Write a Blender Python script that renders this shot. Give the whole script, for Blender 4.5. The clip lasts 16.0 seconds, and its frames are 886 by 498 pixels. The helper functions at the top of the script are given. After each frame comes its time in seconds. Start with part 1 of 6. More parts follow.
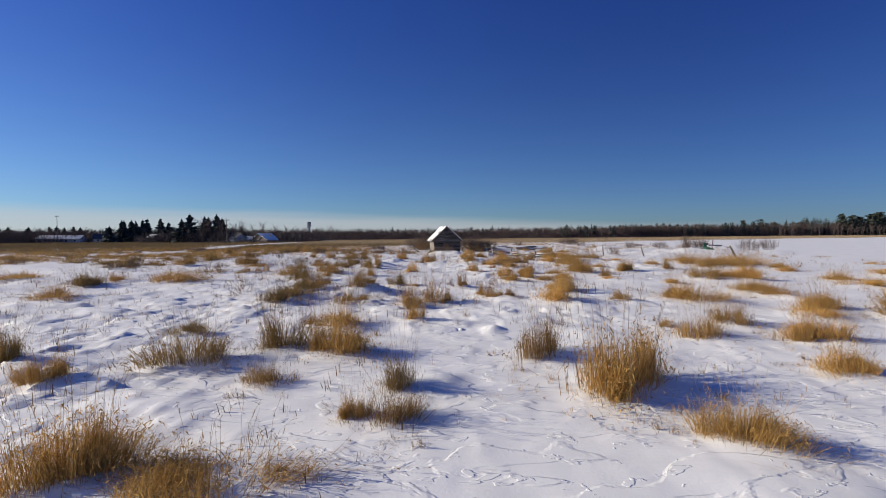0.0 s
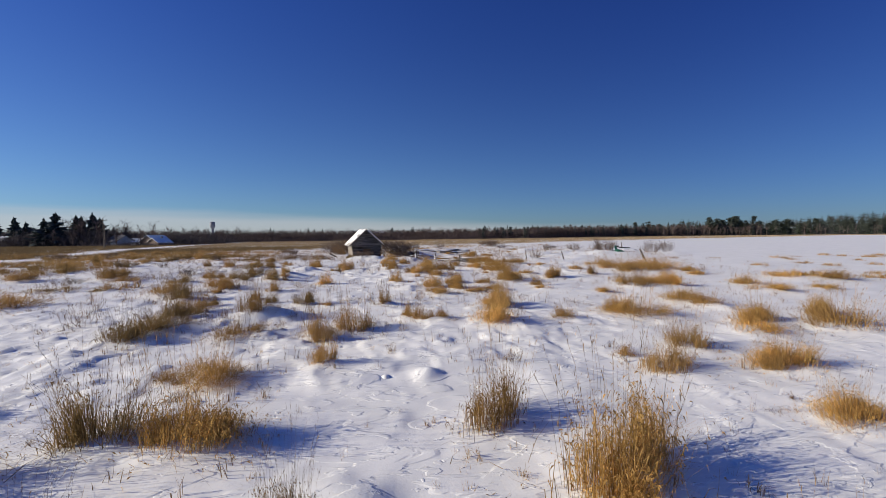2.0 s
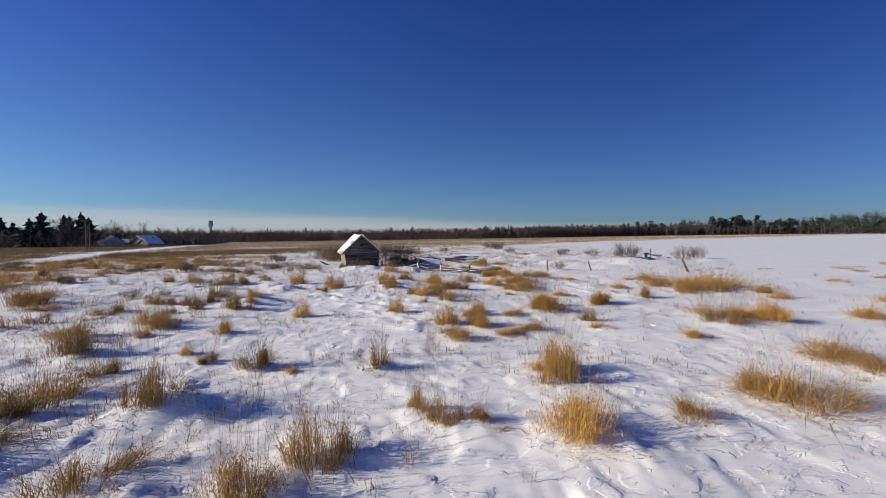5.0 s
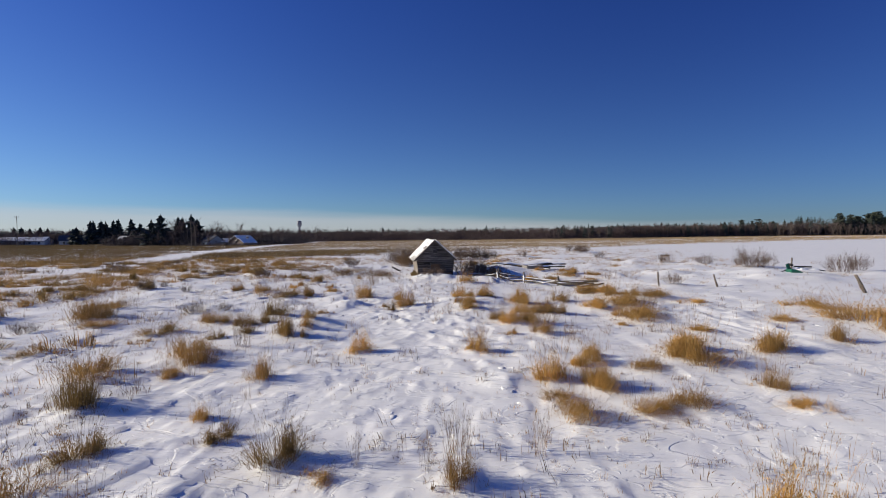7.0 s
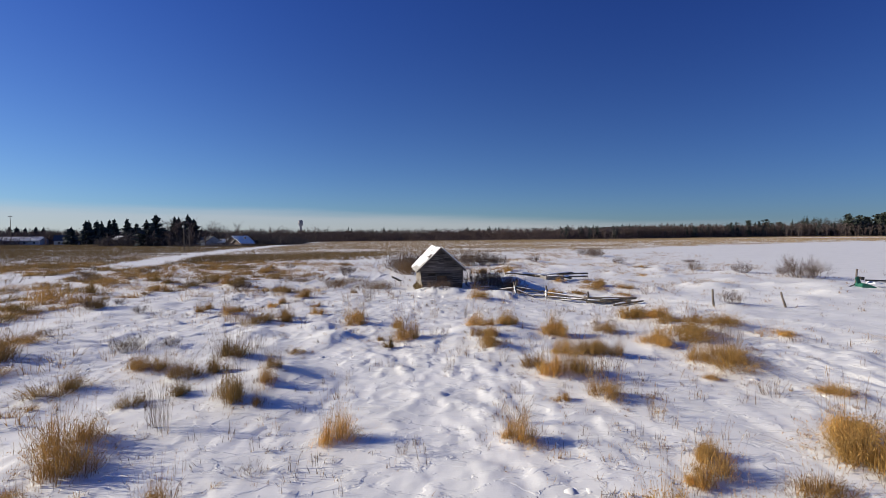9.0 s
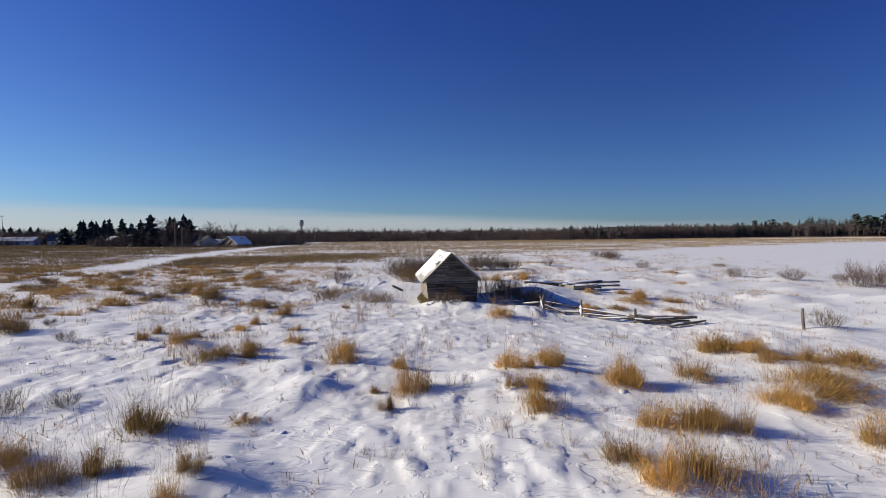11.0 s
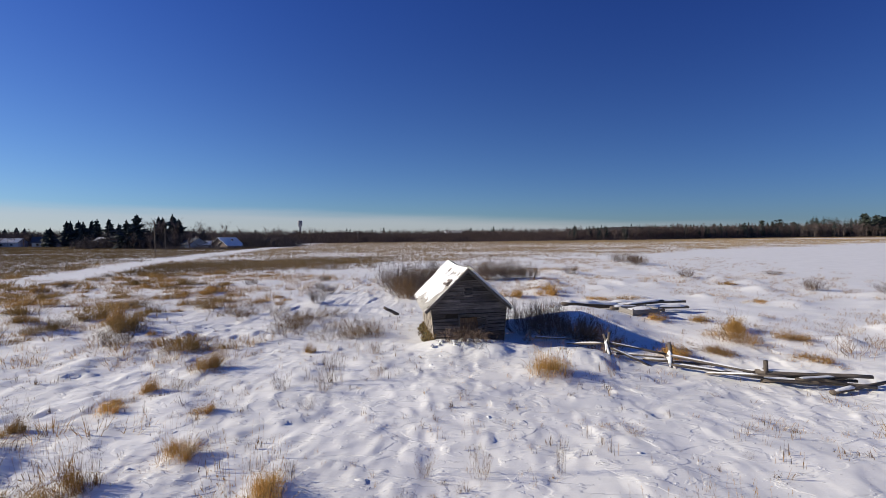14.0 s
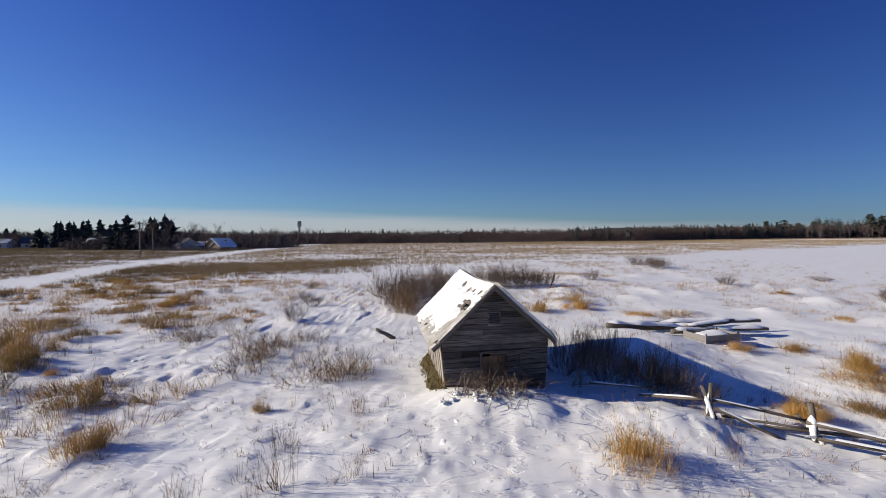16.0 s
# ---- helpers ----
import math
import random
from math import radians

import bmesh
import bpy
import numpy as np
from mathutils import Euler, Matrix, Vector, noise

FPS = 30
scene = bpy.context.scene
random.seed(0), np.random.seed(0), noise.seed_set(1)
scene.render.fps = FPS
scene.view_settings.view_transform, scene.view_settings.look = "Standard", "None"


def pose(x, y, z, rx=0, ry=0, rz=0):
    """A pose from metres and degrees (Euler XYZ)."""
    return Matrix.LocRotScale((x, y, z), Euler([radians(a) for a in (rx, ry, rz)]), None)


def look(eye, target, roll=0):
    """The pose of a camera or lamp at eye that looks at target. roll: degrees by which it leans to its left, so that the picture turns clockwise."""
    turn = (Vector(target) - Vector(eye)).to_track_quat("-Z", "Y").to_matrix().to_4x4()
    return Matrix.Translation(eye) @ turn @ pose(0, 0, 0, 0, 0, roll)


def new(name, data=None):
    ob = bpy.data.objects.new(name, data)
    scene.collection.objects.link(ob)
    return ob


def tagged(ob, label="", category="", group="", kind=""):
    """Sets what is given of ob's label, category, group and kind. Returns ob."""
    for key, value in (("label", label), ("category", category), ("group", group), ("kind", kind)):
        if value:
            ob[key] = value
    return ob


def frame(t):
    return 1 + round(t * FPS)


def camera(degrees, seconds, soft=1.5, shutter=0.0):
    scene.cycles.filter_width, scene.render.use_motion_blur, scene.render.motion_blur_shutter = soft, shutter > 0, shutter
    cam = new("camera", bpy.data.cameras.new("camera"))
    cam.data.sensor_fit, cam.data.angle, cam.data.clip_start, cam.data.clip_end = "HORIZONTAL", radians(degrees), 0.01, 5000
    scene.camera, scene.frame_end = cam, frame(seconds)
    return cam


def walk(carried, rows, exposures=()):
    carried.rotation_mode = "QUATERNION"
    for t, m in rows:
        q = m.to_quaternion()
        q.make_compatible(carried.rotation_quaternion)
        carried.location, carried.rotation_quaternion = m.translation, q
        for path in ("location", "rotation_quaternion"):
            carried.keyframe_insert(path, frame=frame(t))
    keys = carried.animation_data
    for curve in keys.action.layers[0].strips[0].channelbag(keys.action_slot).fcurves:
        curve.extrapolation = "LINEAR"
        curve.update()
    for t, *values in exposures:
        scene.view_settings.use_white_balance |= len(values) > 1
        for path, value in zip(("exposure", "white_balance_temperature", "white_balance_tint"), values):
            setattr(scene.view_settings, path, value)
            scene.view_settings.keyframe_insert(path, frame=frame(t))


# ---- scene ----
cam = camera(96.3, 16.0, 0.45)
METRES, EYE, TILT, LEAN, TURN = 31.0, 2.35, 3.2, 0.5, 0.0
ROWS = [
    (0.0, 0.0, 0.0, 0.0, 0.01, -4.97, -0.07),
    (0.5, -0.002, 0.0157, 0.0008, -3.51, -4.9, -0.21),
    (1.0, -0.0022, 0.0324, 0.0017, -7.17, -4.83, -0.36),
    (1.5, -0.001, 0.0513, 0.004, -10.65, -4.78, -0.5),
    (2.0, 0.0016, 0.0718, 0.0053, -11.41, -4.81, -0.52),
    (2.5, 0.0037, 0.0947, 0.0074, -11.48, -4.83, -0.52),
    (3.0, 0.0048, 0.1213, 0.0107, -11.52, -4.87, -0.52),
    (3.5, 0.0057, 0.1495, 0.0144, -11.53, -4.91, -0.56),
    (3.7, 0.0062, 0.1609, 0.0155, -11.53, -4.92, -0.56),
    (5.2, 0.0148, 0.2450, 0.0178, -11.5, -5.02, -0.52),
    (5.8, 0.0170, 0.2788, 0.0184, -8.75, -5.08, -0.42),
    (6.0, 0.0174, 0.2904, 0.0189, -5.82, -5.1, -0.27),
    (6.5, 0.0162, 0.321, 0.022, -1.28, -5.17, -0.05),
    (7.0, 0.0151, 0.3524, 0.0262, -1.0, -5.19, -0.07),
    (7.5, 0.0134, 0.3854, 0.0308, -0.96, -5.21, -0.12),
    (8.0, 0.011, 0.4194, 0.0342, -0.89, -5.24, -0.15),
    (10.5, -0.0071, 0.5937, 0.03, -0.66, -5.26, -0.18),
    (11.0, -0.0105, 0.6295, 0.0307, -0.63, -5.26, -0.18),
    (11.5, -0.013, 0.666, 0.0311, -0.62, -5.25, -0.16),
    (12.0, -0.015, 0.7005, 0.0312, -0.63, -5.26, -0.14),
    (12.5, -0.0167, 0.7377, 0.0306, -0.65, -5.26, -0.12),
    (13.0, -0.0185, 0.7751, 0.0295, -0.66, -5.27, -0.12),
    (13.5, -0.021, 0.8128, 0.0279, -0.68, -5.25, -0.11),
    (14.0, -0.0232, 0.85, 0.0255, -0.69, -5.2, -0.13),
    (14.5, -0.0256, 0.887, 0.0231, -0.69, -5.18, -0.13),
    (15.0, -0.0286, 0.9234, 0.0205, -0.72, -5.16, -0.15),
    (15.5, -0.0312, 0.9595, 0.018, -0.73, -5.11, -0.15),
    (16.0, -0.0337, 0.9947, 0.0179, -0.74, -5.1, -0.16),
]
walk(cam, [(t, pose(0, 0, EYE, TILT, LEAN, TURN) @ pose(METRES * x, METRES * y, METRES * z, 90 + pitch, roll, yaw)) for t, x, y, z, yaw, pitch, roll in ROWS])


# ---- world, sun, exposure ----
SUN_ELEV, SUN_AZ = 21.5, 177.5          # degrees; azimuth counted from +x towards +y
world = bpy.data.worlds.new("winter_sky")
scene.world = world
world.use_nodes = True
wn, wl = world.node_tree.nodes, world.node_tree.links
wn.clear()
w_out = wn.new("ShaderNodeOutputWorld")
w_bg = wn.new("ShaderNodeBackground")
sky = wn.new("ShaderNodeTexSky")
sky.sky_type, sky.sun_disc = "NISHITA", False
sky.sun_elevation, sky.sun_rotation = radians(SUN_ELEV), radians(90 - SUN_AZ)
sky.altitude, sky.air_density, sky.dust_density, sky.ozone_density = 300, 1.0, 0.25, 3.0
w_bg.inputs["Strength"].default_value = 0.062
# a thin veil of cloud low over the horizon
w_tc = wn.new("ShaderNodeTexCoord")
w_sep = wn.new("ShaderNodeSeparateXYZ")
w_map = wn.new("ShaderNodeMapping")
w_map.inputs["Scale"].default_value = (3.0, 3.0, 40.0)
w_noise = wn.new("ShaderNodeTexNoise")
w_noise.inputs["Scale"].default_value, w_noise.inputs["Detail"].default_value = 1.2, 4
w_add = wn.new("ShaderNodeMath")
w_add.operation = "MULTIPLY_ADD"
w_add.inputs[1].default_value = 0.02
w_ramp = wn.new("ShaderNodeMapRange")
w_ramp.interpolation_type = "SMOOTHSTEP"
for key, value in (("From Min", 0.050), ("From Max", 0.080), ("To Min", 0.52), ("To Max", 0.0)):
    w_ramp.inputs[key].default_value = value
w_mix = wn.new("ShaderNodeMix")
w_mix.data_type = "RGBA"
w_mix.inputs["B"].default_value = (8.4, 8.3, 8.8, 1)
w_tint = wn.new("ShaderNodeMix")
w_tint.data_type, w_tint.blend_type = "RGBA", "MULTIPLY"
w_tint.inputs["Factor"].default_value = 1.0
w_deep = wn.new("ShaderNodeMapRange")      # clear dry air deepens overhead
w_deep.interpolation_type = "SMOOTHSTEP"
w_deep.inputs["From Min"].default_value, w_deep.inputs["From Max"].default_value = -0.05, 0.62
w_blue = wn.new("ShaderNodeMix")
w_blue.data_type = "RGBA"
w_blue.inputs["A"].default_value, w_blue.inputs["B"].default_value = (0.69, 0.92, 1.17, 1), (0.34, 0.58, 1.33, 1)
wl.new(w_sep.outputs["Z"], w_deep.inputs["Value"])
wl.new(w_deep.outputs[0], w_blue.inputs["Factor"])
wl.new(w_blue.outputs["Result"], w_tint.inputs["B"])
wl.new(w_tc.outputs["Generated"], w_sep.inputs[0])
wl.new(w_tc.outputs["Generated"], w_map.inputs["Vector"])
wl.new(w_map.outputs[0], w_noise.inputs["Vector"])
wl.new(w_noise.outputs["Fac"], w_add.inputs[0])
w_sink = wn.new("ShaderNodeMapRange")      # the veil sinks away from the sun
w_sink.interpolation_type = "SMOOTHSTEP"
for key, value in (("From Min", -0.5), ("From Max", 0.9), ("To Min", 0.0), ("To Max", 0.045)):
    w_sink.inputs[key].default_value = value
w_lean = wn.new("ShaderNodeMath")
wl.new(w_sep.outputs["X"], w_sink.inputs["Value"])
wl.new(w_sink.outputs[0], w_lean.inputs[0])
wl.new(w_sep.outputs["Z"], w_lean.inputs[1])
wl.new(w_lean.outputs[0], w_add.inputs[2])
wl.new(w_add.outputs[0], w_ramp.inputs["Value"])
w_side = wn.new("ShaderNodeMapRange")      # the sky darkens steadily away from the sun's side
w_side.interpolation_type = "SMOOTHSTEP"
w_side.inputs["From Min"].default_value, w_side.inputs["From Max"].default_value = -0.1, 0.85
w_far = wn.new("ShaderNodeMix")
w_far.data_type = "RGBA"
w_far.inputs["A"].default_value, w_far.inputs["B"].default_value = (1.03, 1.06, 1.16, 1), (0.53, 0.59, 0.77, 1)
w_fade = wn.new("ShaderNodeVectorMath")
w_fade.operation = "MULTIPLY"
wl.new(w_sep.outputs["X"], w_side.inputs["Value"])
wl.new(sky.outputs[0], w_tint.inputs["A"])
wl.new(w_tint.outputs["Result"], w_fade.inputs[0])
wl.new(w_side.outputs[0], w_far.inputs["Factor"])
wl.new(w_far.outputs["Result"], w_fade.inputs[1])
wl.new(w_fade.outputs[0], w_mix.inputs["A"])
wl.new(w_ramp.outputs[0], w_mix.inputs["Factor"])
wl.new(w_mix.outputs["Result"], w_bg.inputs["Color"])
wl.new(w_bg.outputs[0], w_out.inputs["Surface"])

sun = new("sun", bpy.data.lights.new("sun", "SUN"))
sun.data.energy, sun.data.angle, sun.data.color = 5.0, radians(0.53), (1.0, 0.90, 0.76)
sun_from = Vector((math.cos(radians(SUN_AZ)) * math.cos(radians(SUN_ELEV)), math.sin(radians(SUN_AZ)) * math.cos(radians(SUN_ELEV)), math.sin(radians(SUN_ELEV))))
sun.matrix_world = look(sun_from * 60, (0, 0, 0))
scene.view_settings.exposure = 0.1


# ---- materials ----
def material(name, dark, light, rough=0.8, grain=8.0, bump=0.0, bump_scale=30.0, stretch=(1, 1, 1), island=0.0, per_object=0.0, metal=0.0, patch=0.0, patch_scale=0.8, patch_colour=(0.5, 0.5, 0.5), through_light=0.0):
    """Colour varied by grain, larger patches, and from piece to piece."""
    mat = bpy.data.materials.new(name)
    mat.use_nodes = True
    n, l = mat.node_tree.nodes, mat.node_tree.links
    b = n["Principled BSDF"]
    b.inputs["Roughness"].default_value, b.inputs["Metallic"].default_value = rough, metal
    b.inputs["Specular IOR Level"].default_value = 0.25
    tc, mp = n.new("ShaderNodeTexCoord"), n.new("ShaderNodeMapping")
    mp.inputs["Scale"].default_value = stretch
    l.new(tc.outputs["Object"], mp.inputs["Vector"])
    no = n.new("ShaderNodeTexNoise")
    no.inputs["Scale"].default_value, no.inputs["Detail"].default_value, no.inputs["Roughness"].default_value = grain, 6, 0.65
    l.new(mp.outputs[0], no.inputs["Vector"])
    mix = n.new("ShaderNodeMix")
    mix.data_type = "RGBA"
    mix.inputs["A"].default_value, mix.inputs["B"].default_value = (*dark, 1), (*light, 1)
    ramp = n.new("ShaderNodeMapRange")
    ramp.inputs["From Min"].default_value, ramp.inputs["From Max"].default_value = 0.3, 0.7
    l.new(no.outputs["Fac"], ramp.inputs["Value"])
    l.new(ramp.outputs[0], mix.inputs["Factor"])
    colour = mix.outputs["Result"]
    if patch:
        pn = n.new("ShaderNodeTexNoise")
        pn.inputs["Scale"].default_value, pn.inputs["Detail"].default_value = patch_scale, 4
        l.new(tc.outputs["Object"], pn.inputs["Vector"])
        pr = n.new("ShaderNodeMapRange")
        for key, value in (("From Min", 0.48), ("From Max", 0.66), ("To Min", 0.0), ("To Max", patch)):
            pr.inputs[key].default_value = value
        l.new(pn.outputs["Fac"], pr.inputs["Value"])
        pm = n.new("ShaderNodeMix")
        pm.data_type = "RGBA"
        pm.inputs["B"].default_value = (*patch_colour, 1)
        l.new(pr.outputs[0], pm.inputs["Factor"])
        l.new(colour, pm.inputs["A"])
        colour = pm.outputs["Result"]
    for amount, node, socket in ((island, "ShaderNodeNewGeometry", "Random Per Island"), (per_object, "ShaderNodeObjectInfo", "Random")):
        if amount:
            src, hs = n.new(node), n.new("ShaderNodeHueSaturation")
            vr = n.new("ShaderNodeMapRange")
            vr.inputs["To Min"].default_value, vr.inputs["To Max"].default_value = 1 - amount, 1 + amount
            l.new(src.outputs[socket], vr.inputs["Value"])
            l.new(vr.outputs[0], hs.inputs["Value"])
            l.new(colour, hs.inputs["Color"])
            colour = hs.outputs["Color"]
    l.new(colour, b.inputs["Base Color"])
    if bump:
        bn, bu = n.new("ShaderNodeTexNoise"), n.new("ShaderNodeBump")
        bn.inputs["Scale"].default_value, bn.inputs["Detail"].default_value = bump_scale, 8
        l.new(mp.outputs[0], bn.inputs["Vector"])
        bu.inputs["Strength"].default_value, bu.inputs["Distance"].default_value = bump, 0.02
        l.new(bn.outputs["Fac"], bu.inputs["Height"])
        l.new(bu.outputs[0], b.inputs["Normal"])
    if through_light:
        tr, ms = n.new("ShaderNodeBsdfTranslucent"), n.new("ShaderNodeMixShader")
        ms.inputs[0].default_value = through_light
        l.new(colour, tr.inputs["Color"])
        l.new(b.outputs[0], ms.inputs[1])
        l.new(tr.outputs[0], ms.inputs[2])
        l.new(ms.outputs[0], n["Material Output"].inputs["Surface"])
    return mat


SNOW = material("snow", (0.79, 0.795, 0.76), (0.88, 0.885, 0.85), 0.6, 2.5, 0.5, 9.0)
GROUND_SNOW = bpy.data.materials.new("field_snow")
GROUND_SNOW.use_nodes = True


def crusted_snow(mat):
    """Snow with a wind crust: broken plate edges, streaks and grains."""
    n, l = mat.node_tree.nodes, mat.node_tree.links
    b = n["Principled BSDF"]
    b.inputs["Roughness"].default_value, b.inputs["Specular IOR Level"].default_value = 0.55, 0.3
    tc = n.new("ShaderNodeTexCoord")

    def field(scale, detail, stretch):
        mp, no = n.new("ShaderNodeMapping"), n.new("ShaderNodeTexNoise")
        mp.inputs["Scale"].default_value, mp.inputs["Rotation"].default_value = stretch, (0, 0, 0.25)
        no.inputs["Scale"].default_value, no.inputs["Detail"].default_value, no.inputs["Distortion"].default_value = scale, detail, 0.6
        l.new(tc.outputs["Object"], mp.inputs["Vector"])
        l.new(mp.outputs[0], no.inputs["Vector"])
        return no.outputs["Fac"]

    def squeeze(value, lo, hi, amount):
        r = n.new("ShaderNodeMapRange")
        r.inputs["From Min"].default_value, r.inputs["From Max"].default_value, r.inputs["To Max"].default_value = lo, hi, amount
        l.new(value, r.inputs["Value"])
        return r.outputs[0]

    def total(p, q):
        m = n.new("ShaderNodeMath")
        l.new(p, m.inputs[0])
        l.new(q, m.inputs[1])
        return m.outputs[0]

    plates = squeeze(field(1.5, 4, (0.6, 1.4, 1)), 0.49, 0.53, 0.011)
    chips = squeeze(field(4.2, 4, (0.7, 1.5, 1)), 0.61, 0.64, 0.008)
    streaks = squeeze(field(2.2, 4, (0.35, 2.2, 1)), 0.2, 0.8, 0.009)
    grain = squeeze(field(26, 6, (1, 1, 1)), 0.2, 0.8, 0.0018)
    bump = n.new("ShaderNodeBump")
    bump.inputs["Strength"].default_value, bump.inputs["Distance"].default_value = 0.8, 1.0
    l.new(total(total(plates, chips), total(streaks, grain)), bump.inputs["Height"])
    l.new(bump.outputs[0], b.inputs["Normal"])
    mix = n.new("ShaderNodeMix")
    mix.data_type = "RGBA"
    mix.inputs["A"].default_value, mix.inputs["B"].default_value = (0.84, 0.84, 0.775, 1), (0.935, 0.93, 0.865, 1)
    l.new(squeeze(field(0.9, 6, (1, 1, 1)), 0.3, 0.7, 1.0), mix.inputs["Factor"])
    l.new(mix.outputs["Result"], b.inputs["Base Color"])


crusted_snow(GROUND_SNOW)
STRAW = material("dry_straw", (0.36, 0.205, 0.055), (0.66, 0.42, 0.14), 0.7, 3, island=0.5, per_object=0.25, through_light=0.35)
STRAW_DULL = material("dull_straw", (0.26, 0.15, 0.05), (0.48, 0.30, 0.105), 0.75, 3, island=0.45, per_object=0.25, through_light=0.3)
OLIVE_STRAW = material("olive_straw", (0.18, 0.115, 0.04), (0.36, 0.24, 0.088), 0.75, 3, island=0.45, per_object=0.25, through_light=0.25)
WEED = material("brown_weed", (0.12, 0.072, 0.036), (0.31, 0.195, 0.092), 0.8, 3, island=0.4, through_light=0.1)
TWIG = material("bare_twig", (0.075, 0.052, 0.038), (0.17, 0.12, 0.088), 0.8, 3, island=0.35)
TWIG_DARK = material("dark_twig", (0.075, 0.052, 0.04), (0.19, 0.135, 0.10), 0.8, 3, island=0.35)
MEADOW = material("meadow_grass", (0.22, 0.155, 0.085), (0.42, 0.315, 0.18), 0.75, 2, island=0.4, patch=0.5, patch_scale=0.03, patch_colour=(0.24, 0.17, 0.09), through_light=0.2)
BROWN_FIELD = material("brown_field_grass", (0.13, 0.088, 0.036), (0.25, 0.17, 0.072), 0.8, 2, island=0.35, patch=0.7, patch_scale=0.04, patch_colour=(0.09, 0.06, 0.025), through_light=0.1)
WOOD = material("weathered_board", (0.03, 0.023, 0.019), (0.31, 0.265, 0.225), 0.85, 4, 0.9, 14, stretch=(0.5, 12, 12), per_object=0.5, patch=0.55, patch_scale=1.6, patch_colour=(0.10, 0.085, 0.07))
# a paler board colour for both side walls than for the front
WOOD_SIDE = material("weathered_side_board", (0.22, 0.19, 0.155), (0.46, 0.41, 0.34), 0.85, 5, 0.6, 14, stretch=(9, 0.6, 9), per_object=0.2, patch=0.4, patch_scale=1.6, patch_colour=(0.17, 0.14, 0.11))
DOOR_WOOD = material("brown_door_wood", (0.13, 0.075, 0.042), (0.30, 0.185, 0.105), 0.85, 5, 0.5, 14, stretch=(9, 9, 0.6), per_object=0.2)
# near black, so the shade in gaps and slits is in the colour
GAP_SHADE = material("shed_gap_shade", (0.02, 0.017, 0.014), (0.05, 0.04, 0.033), 0.95, 4)
SHINGLE = material("old_shingle", (0.34, 0.32, 0.28), (0.56, 0.54, 0.49), 0.9, 7, 0.5, 30, per_object=0.16, patch=0.4, patch_scale=2.2, patch_colour=(0.26, 0.25, 0.19))
LOG = material("grey_log", (0.055, 0.046, 0.037), (0.20, 0.167, 0.135), 0.85, 4, 0.7, 16, stretch=(0.7, 7, 7), per_object=0.2)
MOSS = material("mossy_earth", (0.035, 0.03, 0.012), (0.13, 0.105, 0.045), 0.95, 6, 1.0, 22)
BARE_WOODS = material("bare_woods", (0.085, 0.062, 0.055), (0.165, 0.122, 0.108), 0.9, 0.6, island=0.3)
THICKET = material("dark_thicket", (0.055, 0.045, 0.043), (0.12, 0.10, 0.092), 0.9, 0.6, island=0.3)
BARE_WOODS_PALE = material("pale_bare_woods", (0.11, 0.085, 0.072), (0.20, 0.16, 0.135), 0.9, 0.6, island=0.3)
NEEDLES = material("spruce_needles", (0.026, 0.034, 0.032), (0.066, 0.08, 0.068), 0.85, 1.0, island=0.35)
PINE = material("pine_needles", (0.022, 0.03, 0.024), (0.06, 0.072, 0.052), 0.85, 1.0, island=0.35)
BARK = material("bark", (0.06, 0.045, 0.035), (0.14, 0.11, 0.09), 0.9, 3, 0.5, 10)
HILL = material("wooded_hill", (0.025, 0.026, 0.022), (0.06, 0.052, 0.045), 0.95, 0.05, patch=0.4, patch_scale=0.01, patch_colour=(0.03, 0.04, 0.03))
PAINT_WHITE = material("white_siding", (0.40, 0.42, 0.45), (0.55, 0.56, 0.57), 0.6, 2, stretch=(1, 1, 8))
PAINT_BLUE = material("blue_grey_siding", (0.22, 0.27, 0.34), (0.30, 0.35, 0.42), 0.6, 2, stretch=(1, 1, 8))
PAINT_BROWN = material("brown_siding", (0.13, 0.09, 0.07), (0.20, 0.15, 0.12), 0.7, 2, stretch=(1, 1, 8))
ROOF_DARK = material("dark_roofing", (0.05, 0.055, 0.07), (0.11, 0.115, 0.13), 0.8, 3)
WINDOW_GLASS = material("dark_window_pane", (0.02, 0.025, 0.03), (0.04, 0.045, 0.05), 0.08, 3)
GREEN_PAINT = material("faded_green_paint", (0.012, 0.10, 0.066), (0.03, 0.19, 0.125), 0.5, 6, patch=0.4, patch_scale=5, patch_colour=(0.10, 0.12, 0.07))
DARK_STEEL = material("dark_steel", (0.02, 0.022, 0.022), (0.07, 0.06, 0.05), 0.6, 8, metal=0.4)
TANK_STEEL = material("grey_tank_steel", (0.16, 0.17, 0.19), (0.24, 0.25, 0.27), 0.6, 0.3)
BOX_BOARD = material("pale_board", (0.15, 0.14, 0.125), (0.33, 0.31, 0.28), 0.8, 5, 0.4, 14, stretch=(0.6, 8, 8), per_object=0.15)


# ---- mesh helpers ----
def mesh_of(name, verts, faces, mat, smooth=False):
    me = bpy.data.meshes.new(name)
    me.from_pydata(verts if isinstance(verts, list) else verts.tolist(), [], faces if isinstance(faces, list) else faces.tolist())
    me.materials.append(mat)
    if smooth:
        me.polygons.foreach_set("use_smooth", [True] * len(me.polygons))
    me.update()
    return me


def piece(name, me, parent=None, m=None, label=""):
    ob = new(name, me)
    if parent:
        ob.parent = parent
    if m is not None:
        ob.matrix_basis = m
    return tagged(ob, label)


